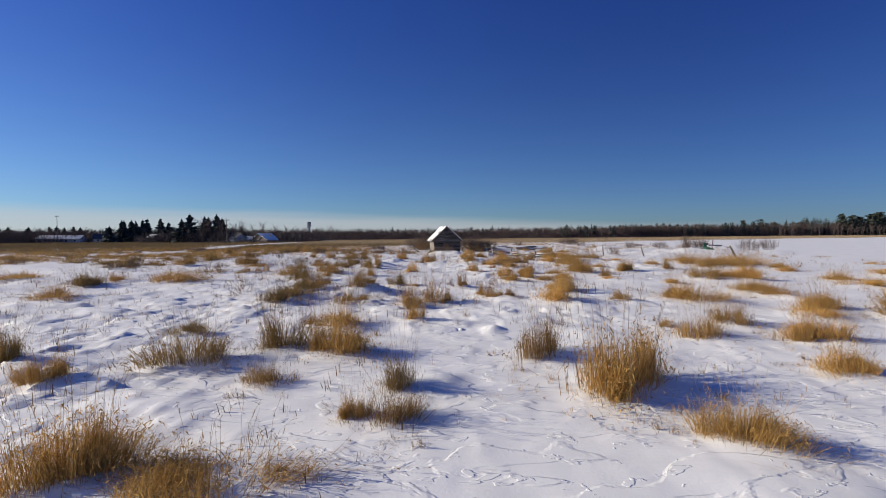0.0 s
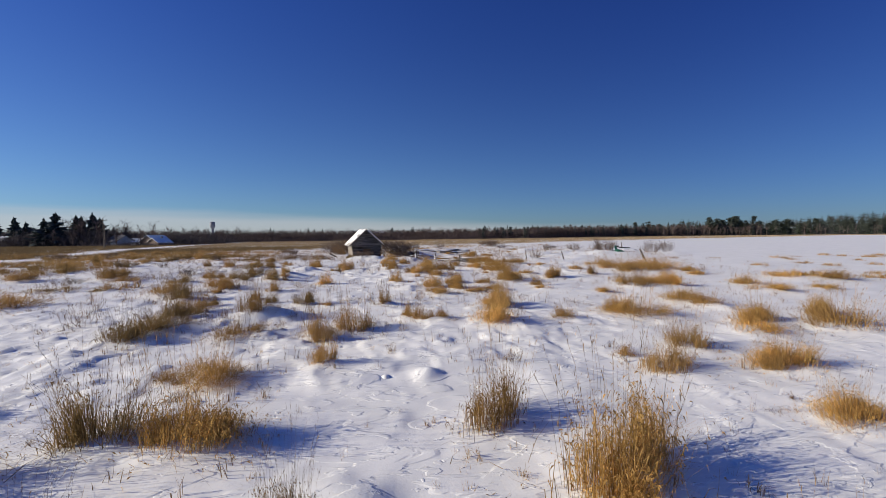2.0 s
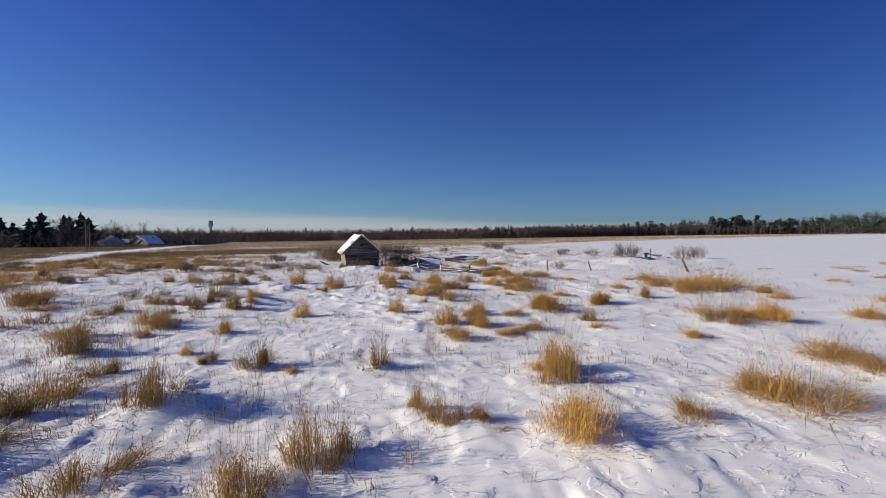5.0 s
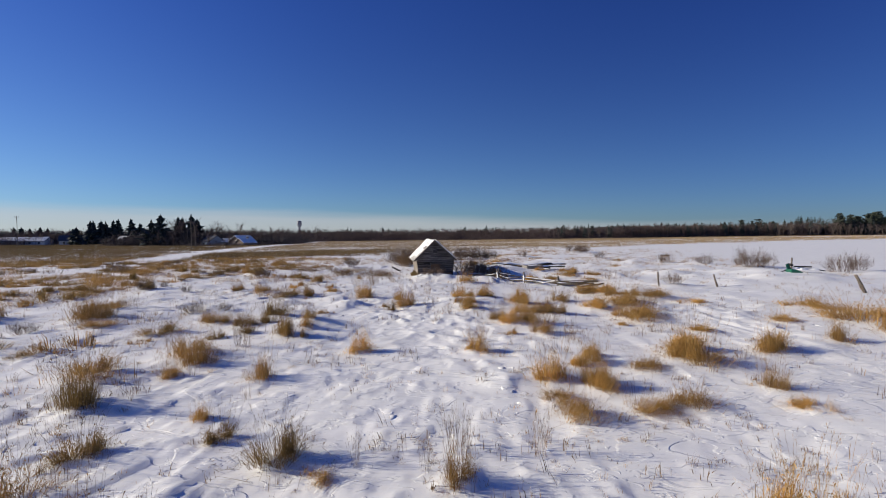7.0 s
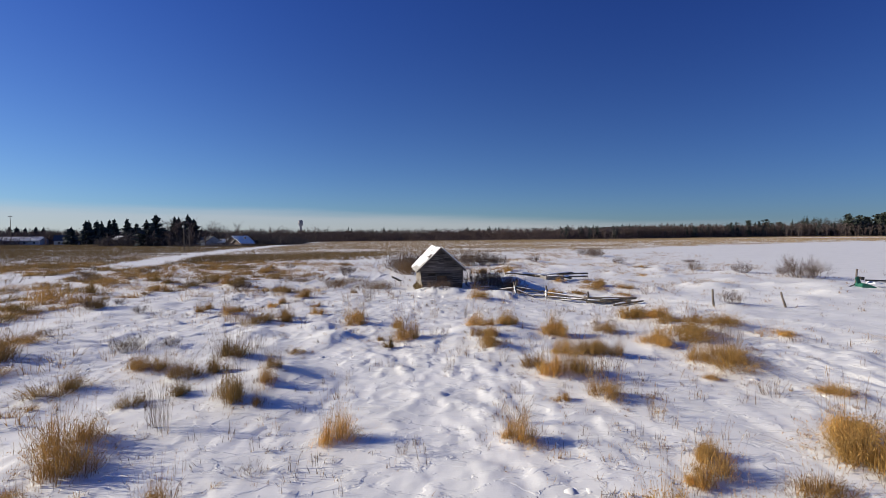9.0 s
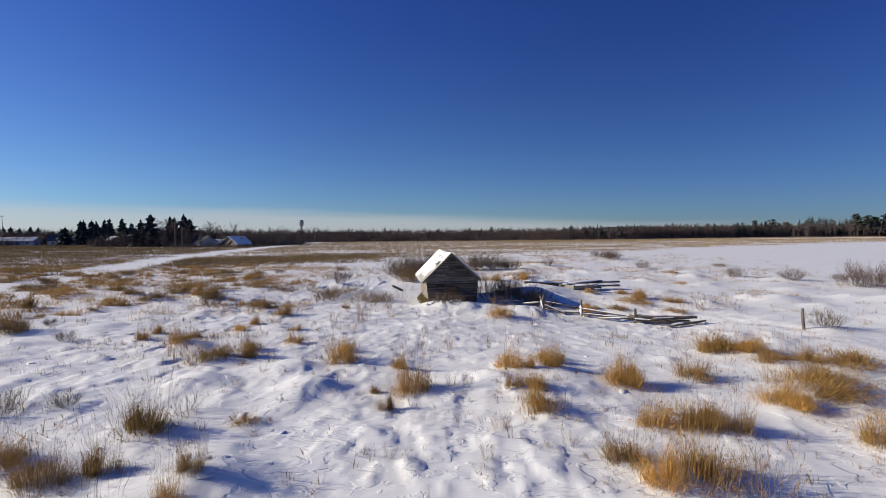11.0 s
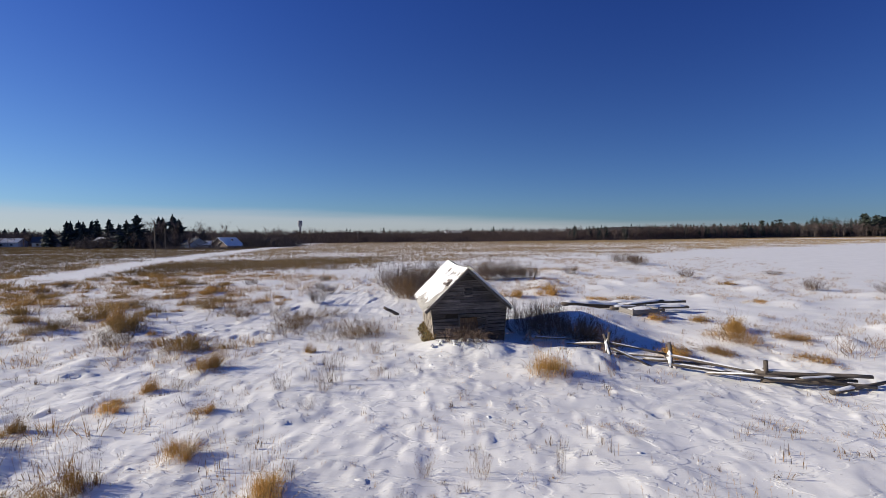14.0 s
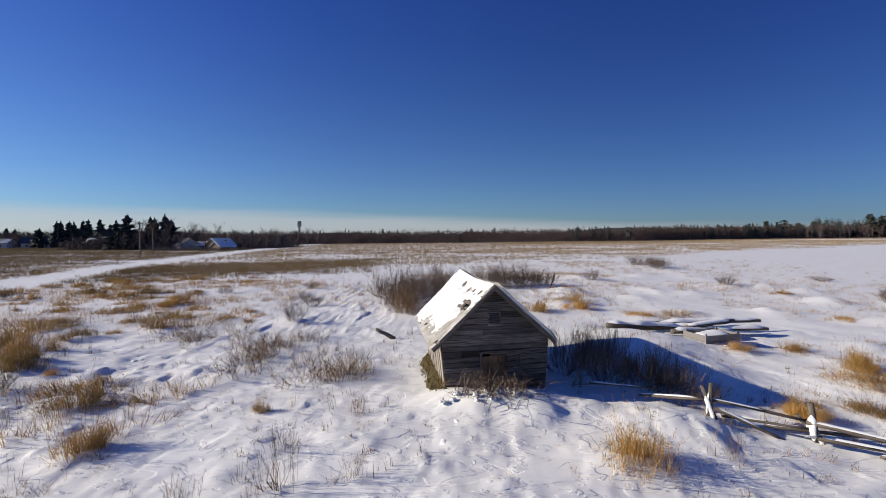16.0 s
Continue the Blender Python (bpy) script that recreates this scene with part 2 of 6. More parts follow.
def fast_mesh(name, verts, tris, mat):
    """A triangle mesh from arrays."""
    me = bpy.data.meshes.new(name)
    me.vertices.add(len(verts))
    me.vertices.foreach_set("co", np.ascontiguousarray(verts, dtype=np.float32).ravel())
    me.loops.add(len(tris) * 3)
    me.loops.foreach_set("vertex_index", np.ascontiguousarray(tris, dtype=np.int32).ravel())
    me.polygons.add(len(tris))
    me.polygons.foreach_set("loop_start", np.arange(0, len(tris) * 3, 3, dtype=np.int32))
    me.materials.append(mat)
    me.update(calc_edges=True)
    return me


def arrays(heap):
    tris = []
    for f in heap.f:
        for i in range(1, len(f) - 1):
            tris.append((f[0], f[i], f[i + 1]))
    return np.array(heap.v), np.array(tris)


def part(name, bm, mat, parent=None, label="", m=None, smooth=False):
    me = bpy.data.meshes.new(name)
    bm.to_mesh(me)
    bm.free()
    me.materials.append(mat)
    if smooth:
        me.polygons.foreach_set("use_smooth", [True] * len(me.polygons))
    return piece(name, me, parent, m, label)


def box_bm(sx, sy, sz, bevel=0.0, bm=None, m=None):
    bm = bm or bmesh.new()
    made = bmesh.ops.create_cube(bm, size=1.0, matrix=(m or Matrix()) @ Matrix.Diagonal((sx, sy, sz, 1)))
    if bevel:
        edges = list({e for v in made["verts"] for e in v.link_edges})
        bmesh.ops.bevel(bm, geom=edges, offset=bevel, segments=1, affect="EDGES")
    return bm


def tube(points, radii, sides=3):
    """A tapered tube along points: vertices and faces."""
    pts = [Vector(p) for p in points]
    verts, faces = [], []
    for i, p in enumerate(pts):
        d = (pts[min(i + 1, len(pts) - 1)] - pts[max(i - 1, 0)]).normalized()
        a = d.orthogonal().normalized()
        b = d.cross(a)
        for k in range(sides):
            w = 2 * math.pi * k / sides
            verts.append(tuple(p + (a * math.cos(w) + b * math.sin(w)) * radii[i]))
    for i in range(len(pts) - 1):
        for k in range(sides):
            k2 = (k + 1) % sides
            faces.append((i * sides + k, i * sides + k2, (i + 1) * sides + k2, (i + 1) * sides + k))
    if sides > 3:
        faces.append(tuple(range(sides))[::-1])
        faces.append(tuple(range((len(pts) - 1) * sides, len(pts) * sides)))
    return verts, faces


class Heap:
    """Gathers many small shapes for one mesh."""
    def __init__(self):
        self.v, self.f = [], []

    def add(self, verts, faces, m=None):
        o = len(self.v)
        self.v.extend([tuple(m @ Vector(p)) for p in verts] if m is not None else verts)
        self.f.extend([tuple(i + o for i in f) for f in faces])

    def mesh(self, name, mat, smooth=False):
        return mesh_of(name, self.v, self.f, mat, smooth)


def log_shape(rng, length, radius, sides=8, rough=0.12):
    """An uneven round log along x, from 0 to length."""
    k = max(4, int(length / 0.4))
    bend = rng.uniform(-1, 1) * 0.03 * length
    pts = [(length * i / k, bend * math.sin(math.pi * i / k) + rng.gauss(0, radius * 0.12), rng.gauss(0, radius * 0.12)) for i in range(k + 1)]
    return tube(pts, [radius * (1 - 0.25 * i / k) * rng.uniform(1 - rough, 1 + rough) for i in range(k + 1)], sides)


def lattice(x, y, seed):
    """Repeatable pseudo-random numbers on a whole-number lattice."""
    h = np.sin(x * 127.1 + y * 311.7 + seed * 74.7) * 43758.5453
    return h - np.floor(h)


def value_noise(x, y, seed=0):
    xi, yi = np.floor(x), np.floor(y)
    u, v = x - xi, y - yi
    u, v = u * u * u * (u * (6 * u - 15) + 10), v * v * v * (v * (6 * v - 15) + 10)
    a, b = lattice(xi, yi, seed), lattice(xi + 1, yi, seed)
    c, d = lattice(xi, yi + 1, seed), lattice(xi + 1, yi + 1, seed)
    return (a + (b - a) * u) + ((c + (d - c) * u) - (a + (b - a) * u)) * v


# ---- where the plants stand: x, y, radius, height ----
PLACES = []
# straw, 3 to 12 m along the flight
for x, y, r, h in [
    (-2.1, 3.4, 0.71, 0.52), (-3.5, 3.6, 0.44, 0.66), (3.2, 4.2, 0.39, 0.40), (-1.1, 4.8, 0.16, 0.30), (2.55, 5.65, 0.74, 1.0), (-6.0, 5.9, 0.25, 0.41),
    (6.4, 6.3, 0.35, 0.42), (-7.8, 7.0, 0.30, 0.68), (1.8, 7.2, 0.43, 0.75), (-2.1, 7.4, 0.58, 0.94), (-3.1, 7.6, 0.40, 0.74), (7.3, 8.0, 0.16, 0.47),
    (7.8, 8.2, 0.53, 0.57), (5.6, 8.5, 0.46, 0.49), (7.0, 9.6, 0.51, 0.69), (-2.6, 9.7, 0.61, 0.60), (-3.1, 9.7, 0.32, 0.28), (-0.7, 10.0, 0.22, 0.50),
    (12.4, 10.3, 0.92, 0.90), (9.7, 10.5, 0.73, 0.47), (10.7, 11.2, 0.56, 0.62), (13.3, 11.5, 0.37, 0.57), (-1.1, 12.2, 0.40, 0.78), (3.5, 12.5, 0.60, 0.90),
]:
    PLACES.append(('straw', x, y, r, h))
# straw, 13 to 18 m along the flight
for x, y, r, h in [
    (5.7, 12.6, 0.38, 0.37), (-5.4, 12.7, 0.54, 0.62), (8.2, 12.8, 0.83, 0.80), (-0.2, 12.8, 0.45, 0.74), (3.8, 12.9, 0.24, 0.41), (2.2, 13.2, 0.21, 0.30),
    (1.7, 13.4, 0.32, 0.42), (7.8, 13.5, 0.30, 0.58), (11.4, 13.5, 0.51, 0.49), (-13.2, 13.6, 0.73, 0.75), (1.3, 14.0, 0.20, 0.46), (-5.4, 14.0, 0.96, 0.62),
    (4.3, 14.6, 0.37, 0.82), (11.5, 14.7, 0.75, 0.54), (-5.2, 15.0, 0.54, 0.83), (4.6, 15.2, 0.44, 0.68), (19.1, 15.4, 0.44, 0.42), (16.4, 15.6, 0.75, 0.62),
    (-1.2, 16.4, 0.16, 0.16), (-2.0, 16.9, 0.39, 0.49), (9.7, 17.0, 0.35, 0.34), (-15.6, 17.4, 0.87, 0.85), (-3.2, 17.6, 0.25, 0.40), (17.6, 17.7, 0.61, 0.60),
]:
    PLACES.append(('straw', x, y, r, h))
# straw, 18 to 21 m along the flight
for x, y, r, h in [
    (13.6, 17.9, 0.48, 0.70), (12.0, 18.0, 0.79, 0.84), (3.2, 18.2, 0.37, 0.40), (-4.0, 18.3, 0.18, 0.27), (7.8, 18.3, 0.29, 0.23), (23.3, 18.5, 1.23, 0.74),
    (5.6, 18.6, 0.49, 0.34), (4.6, 18.6, 0.40, 0.38), (-12.7, 18.8, 1.38, 0.89), (21.8, 18.9, 1.09, 0.74), (13.0, 19.0, 1.13, 0.73), (3.0, 19.0, 0.33, 0.32),
    (-15.7, 19.1, 0.46, 0.55), (-20.8, 19.5, 1.12, 0.81), (4.1, 19.7, 0.37, 0.63), (3.2, 20.1, 0.48, 0.58), (-3.7, 20.3, 0.30, 0.53), (5.8, 20.6, 0.53, 0.41),
    (-6.1, 20.6, 0.31, 0.45), (4.1, 20.9, 0.16, 0.27), (4.5, 21.1, 0.34, 0.52), (7.3, 21.1, 0.69, 0.83), (-5.9, 21.4, 0.40, 0.67), (18.7, 21.5, 0.44, 0.43),
]:
    PLACES.append(('straw', x, y, r, h))
# straw, 22 to 27 m along the flight
for x, y, r, h in [
    (4.7, 21.6, 0.24, 0.35), (10.1, 22.0, 0.45, 0.68), (7.7, 22.1, 0.56, 0.81), (-6.6, 22.1, 0.62, 0.77), (1.6, 22.3, 0.32, 0.50), (-1.8, 22.4, 0.32, 0.57),
    (18.8, 22.7, 0.60, 0.58), (12.9, 22.8, 0.32, 0.62), (17.2, 23.3, 0.98, 0.95), (15.8, 23.5, 0.98, 0.95), (3.0, 23.9, 0.18, 0.30), (4.0, 24.0, 0.40, 0.47),
    (-4.6, 24.1, 0.40, 0.82), (9.5, 24.1, 0.31, 0.30), (18.4, 24.7, 1.56, 0.94), (13.2, 25.2, 0.35, 0.34), (7.3, 25.2, 0.22, 0.21), (16.4, 25.3, 1.39, 0.94),
    (3.2, 25.4, 0.35, 0.55), (3.8, 25.4, 0.49, 0.68), (8.3, 25.9, 0.73, 0.62), (7.8, 26.6, 0.37, 0.51), (8.8, 26.9, 0.69, 0.67), (-13.3, 27.0, 0.86, 0.98),
]:
    PLACES.append(('straw', x, y, r, h))
# straw, 27 to 31 m along the flight
for x, y, r, h in [
    (-17.5, 27.0, 0.77, 0.75), (4.9, 27.1, 0.50, 0.65), (-6.1, 27.2, 0.56, 0.92), (4.0, 27.2, 0.37, 0.55), (16.5, 27.8, 0.85, 0.72), (1.9, 27.9, 0.43, 0.66),
    (7.4, 28.1, 0.51, 0.55), (-1.5, 28.2, 0.19, 0.37), (-13.9, 28.4, 0.82, 0.68), (2.0, 28.9, 0.36, 0.39), (8.6, 29.0, 1.13, 0.92), (-1.0, 29.2, 0.47, 0.95),
    (12.4, 29.3, 0.58, 0.48), (4.3, 29.3, 0.41, 0.79), (6.4, 29.7, 0.46, 0.60), (2.1, 30.1, 0.21, 0.41), (1.6, 30.2, 0.33, 0.68), (2.8, 30.3, 0.33, 0.69),
    (11.3, 30.4, 0.80, 0.59), (10.4, 30.7, 0.49, 0.56), (-1.5, 30.9, 0.24, 0.51), (9.4, 30.9, 0.59, 0.57), (2.9, 31.0, 0.41, 0.53), (-3.2, 31.3, 0.46, 0.89),
]:
    PLACES.append(('straw', x, y, r, h))
# straw, 32 to 42 m along the flight
for x, y, r, h in [
    (9.6, 31.8, 0.53, 0.58), (-6.3, 31.8, 0.29, 0.69), (8.6, 32.0, 0.61, 0.65), (-3.4, 32.4, 0.36, 0.43), (-5.5, 33.4, 0.31, 0.40), (-21.4, 34.0, 0.62, 0.60),
    (-9.6, 34.5, 0.24, 0.46), (-20.1, 34.9, 1.14, 0.79), (-11.4, 35.1, 0.26, 0.51), (-6.0, 35.2, 0.24, 0.37), (-8.4, 35.4, 0.26, 0.32), (-8.6, 35.9, 0.21, 0.20),
    (-8.3, 36.7, 0.26, 0.45), (2.5, 37.5, 0.62, 0.75), (-22.0, 38.1, 1.67, 1.01), (-7.7, 38.1, 0.48, 0.56), (11.4, 38.8, 0.55, 0.35), (7.3, 39.5, 0.38, 0.47),
    (8.9, 39.7, 0.66, 0.42), (-5.1, 39.8, 0.19, 0.31), (7.7, 40.0, 0.41, 0.40), (-9.6, 40.1, 0.47, 0.52), (11.2, 42.0, 0.49, 0.56), (-12.3, 42.3, 0.16, 0.24),
]:
    PLACES.append(('straw', x, y, r, h))
# straw, 43 to 60 m along the flight
for x, y, r, h in [
    (-17.2, 42.9, 0.47, 0.57), (9.1, 43.8, 0.38, 0.37), (11.2, 44.1, 0.39, 0.38), (-19.5, 44.4, 0.71, 0.69), (-23.6, 44.6, 0.93, 0.90), (-15.1, 44.7, 0.76, 1.11),
    (-24.9, 45.0, 0.96, 0.74), (-15.3, 46.6, 0.67, 0.76), (-18.5, 47.5, 1.67, 1.08), (17.7, 48.6, 0.52, 0.30), (-23.4, 48.7, 1.27, 0.77), (11.0, 50.2, 0.84, 0.54),
    (8.9, 50.2, 0.70, 0.49), (3.9, 51.5, 0.75, 0.81), (6.2, 52.1, 0.92, 0.75), (6.7, 53.7, 0.88, 0.76), (-16.6, 54.4, 0.50, 0.65), (21.5, 56.5, 0.75, 0.54),
    (-21.7, 58.0, 1.35, 0.94), (-26.4, 58.8, 1.19, 0.96), (-31.7, 59.9, 1.23, 1.00),
]:
    PLACES.append(('straw', x, y, r, h))
# mixed, 5 to 26 m along the flight
for x, y, r, h in [
    (-0.6, 4.7, 0.29, 0.46), (-0.6, 5.6, 0.20, 0.57), (-2.7, 5.9, 0.29, 0.38), (-4.4, 6.8, 0.57, 0.66), (-5.7, 8.8, 0.35, 0.39), (5.3, 9.4, 0.19, 0.23),
    (-2.9, 12.7, 0.64, 0.57), (-3.1, 14.6, 0.39, 0.84), (-5.2, 15.8, 0.46, 0.71), (0.8, 16.3, 0.25, 0.59), (-5.2, 17.0, 0.38, 0.52), (-6.8, 18.9, 0.55, 0.97),
    (7.9, 19.4, 0.28, 0.64), (-7.9, 20.5, 0.74, 0.72), (-3.9, 23.8, 0.13, 0.33), (-6.8, 24.0, 0.22, 0.34), (-6.1, 24.5, 0.29, 0.37), (-9.2, 24.8, 0.65, 0.55),
    (-4.1, 24.9, 0.21, 0.64), (-4.2, 25.5, 0.22, 0.38), (-12.1, 25.6, 0.70, 0.59), (-6.7, 25.7, 0.36, 0.52), (-5.9, 25.9, 0.28, 0.63), (2.9, 26.0, 0.39, 0.61),
]:
    PLACES.append(('mixed', x, y, r, h))
# mixed, 26 to 47 m along the flight
for x, y, r, h in [
    (-7.7, 26.3, 0.25, 0.48), (-8.4, 26.4, 0.43, 0.65), (5.6, 27.0, 0.22, 0.54), (-4.3, 27.6, 0.24, 0.23), (1.5, 28.9, 0.22, 0.43), (-1.9, 29.2, 0.16, 0.23),
    (-7.4, 31.6, 0.69, 0.67), (-6.5, 32.5, 0.31, 0.48), (-9.5, 33.5, 0.38, 0.67), (-11.1, 33.9, 0.24, 0.54), (-17.2, 35.3, 0.56, 0.66), (-22.1, 40.3, 0.74, 1.15),
    (12.3, 40.7, 0.62, 0.60), (10.3, 40.9, 0.91, 0.63), (-13.5, 42.6, 0.67, 0.98), (-14.3, 43.3, 0.61, 0.71), (-17.1, 45.0, 0.70, 0.90), (-22.1, 47.1, 1.38, 0.84),
]:
    PLACES.append(('mixed', x, y, r, h))
# weed, 9 to 23 m along the flight
for x, y, r, h in [
    (2.9, 9.4, 0.15, 0.30), (0.6, 10.5, 0.10, 0.23), (1.0, 12.4, 0.10, 0.30), (4.4, 12.9, 0.18, 0.34), (-2.2, 13.1, 0.12, 0.18), (-0.5, 13.8, 0.10, 0.42),
    (-7.5, 14.7, 0.53, 0.64), (-1.6, 15.1, 0.22, 0.39), (-2.9, 15.2, 0.22, 0.42), (5.8, 16.5, 0.31, 0.24), (0.3, 16.6, 0.10, 0.44), (-0.8, 16.8, 0.11, 0.50),
    (2.1, 17.0, 0.15, 0.71), (0.8, 17.1, 0.29, 0.67), (2.3, 17.4, 0.16, 0.32), (6.0, 19.0, 0.25, 0.24), (-3.6, 19.3, 0.11, 0.33), (-6.2, 19.5, 0.27, 0.34),
    (8.7, 21.3, 0.23, 0.34), (-2.9, 21.4, 0.23, 0.22), (-0.5, 22.0, 0.16, 0.24), (-5.2, 22.7, 0.17, 0.71), (-13.4, 22.8, 0.80, 0.56), (4.6, 23.0, 0.24, 0.54),
]:
    PLACES.append(('weed', x, y, r, h))
# weed, 23 to 33 m along the flight
for x, y, r, h in [
    (-5.5, 23.0, 0.29, 0.83), (1.7, 23.2, 0.42, 0.51), (4.8, 23.6, 0.17, 0.20), (8.0, 24.2, 0.31, 0.38), (2.0, 24.4, 0.19, 0.28), (5.2, 24.9, 0.21, 0.15),
    (4.5, 25.0, 0.48, 0.82), (-6.5, 25.3, 0.27, 0.57), (5.0, 26.0, 0.29, 0.23), (-4.3, 26.0, 0.14, 0.37), (0.5, 26.1, 0.15, 0.35), (-1.2, 26.3, 0.15, 0.24),
    (2.1, 26.6, 0.21, 0.25), (0.9, 27.2, 0.23, 0.33), (9.6, 27.6, 0.35, 0.69), (-5.8, 28.0, 0.31, 0.48), (0.4, 29.2, 0.23, 0.36), (-0.0, 29.3, 0.19, 0.32),
    (-5.3, 31.2, 0.18, 0.35), (-1.3, 31.9, 0.26, 0.32), (-0.0, 32.9, 0.24, 0.42), (-1.0, 33.0, 0.20, 0.28), (1.4, 33.0, 0.10, 0.57), (-12.8, 33.4, 0.40, 0.29),
]:
    PLACES.append(('weed', x, y, r, h))
# weed, 34 to 48 m along the flight
for x, y, r, h in [
    (3.3, 34.2, 0.23, 0.22), (-3.8, 35.4, 0.25, 0.24), (-0.1, 35.9, 0.21, 0.21), (-3.7, 36.3, 0.14, 0.49), (-7.4, 36.4, 0.18, 0.28), (-4.8, 36.5, 0.34, 0.44),
    (-3.6, 37.0, 0.41, 0.79), (-7.4, 37.0, 0.22, 0.17), (-7.8, 37.0, 0.22, 0.17), (-2.5, 37.3, 0.24, 0.37), (4.4, 37.8, 0.21, 0.45), (-4.0, 38.2, 0.32, 0.42),
    (12.9, 39.0, 0.74, 0.72), (14.5, 39.5, 0.48, 0.47), (-2.9, 39.7, 0.26, 0.37), (4.8, 40.0, 0.40, 0.39), (-10.7, 40.0, 0.20, 0.26), (-12.7, 47.9, 1.21, 0.79),
]:
    PLACES.append(('weed', x, y, r, h))
# twig, 35 to 83 m along the flight
for x, y, r, h in [
    (15.0, 34.8, 0.67, 0.86), (31.2, 40.4, 1.24, 1.61), (34.8, 42.5, 0.89, 1.73), (28.8, 45.8, 1.72, 2.14), (30.4, 47.0, 1.00, 1.55), (29.8, 48.6, 0.84, 0.90),
    (-7.7, 49.1, 0.66, 1.02), (27.3, 50.1, 1.10, 1.07), (25.1, 53.1, 0.97, 1.13), (21.3, 61.2, 0.88, 0.94), (31.2, 63.7, 1.19, 0.46), (12.4, 65.4, 0.84, 1.20),
    (24.8, 76.9, 1.66, 1.80), (25.8, 79.1, 1.52, 1.47), (25.6, 82.8, 2.03, 1.58),
]:
    PLACES.append(('twig', x, y, r, h))


# ---- the ground ----
def rise(x, y):
    """The lie of the land without drifts."""
    s = np.clip((y - 2) / 38, 0, 1)
    return 0.1 + 0.45 * s * s * (3 - 2 * s)


HUMPS = [(1.2, 9.2, 0.15, 0.10), (-2.7, 14.8, 0.5, 0.22), (-3.9, 25.7, 0.6, 0.28), (-3.4, 29.4, 0.5, 0.28), (-4.4, 31.0, 0.45, 0.2),
         (1.0, 29.6, 0.6, 0.2), (2.7, 29.5, 0.9, 0.25), (2.2, 20.1, 0.3, 0.15), (6.3, 44.5, 1.6, 0.56), (0.8, 39.8, 0.8, 0.12),
         (2.8, 39.4, 0.8, 0.15), (4.0, 39.0, 0.7, 0.15), (-2.4, 39.2, 0.7, 0.10), (26.0, 38.6, 2.4, 0.35), (-0.5, 36.5, 0.9, 0.1), (-0.7, 40.35, 0.5, 0.14), (0.5, 40.1, 0.8, 0.16), (1.7, 40.3, 0.6, 0.14)]
hump_rng = random.Random(4)
for k in range(22):      # lumpy snow at the foot of the shed and along the start of the fence
    s = hump_rng.random()
    HUMPS.append((-0.6 + 6.0 * s + hump_rng.gauss(0, 0.15), 39.75 - 0.65 * s + hump_rng.gauss(0, 0.25), hump_rng.uniform(0.10, 0.26), hump_rng.uniform(0.03, 0.09)))
HUMPS += [(9.5, 37.2, 2.4, -0.36), (4.6, 39.3, 0.6, 0.18)]      # the hollow under the fence, the bank at its first post
for _ in range(110):      # lumpy snow beyond the fence and about the shed
    hx, hy = hump_rng.uniform(5, 34), hump_rng.uniform(36, 72)
    if hx < 27 or hy < 40:
        HUMPS.append((hx, hy, hump_rng.uniform(0.3, 0.8), hump_rng.uniform(0.06, 0.24)))
for _ in range(46):
    HUMPS.append((hump_rng.uniform(-16, 16), hump_rng.uniform(4, 50), hump_rng.uniform(0.2, 0.45), hump_rng.uniform(0.04, 0.12)))


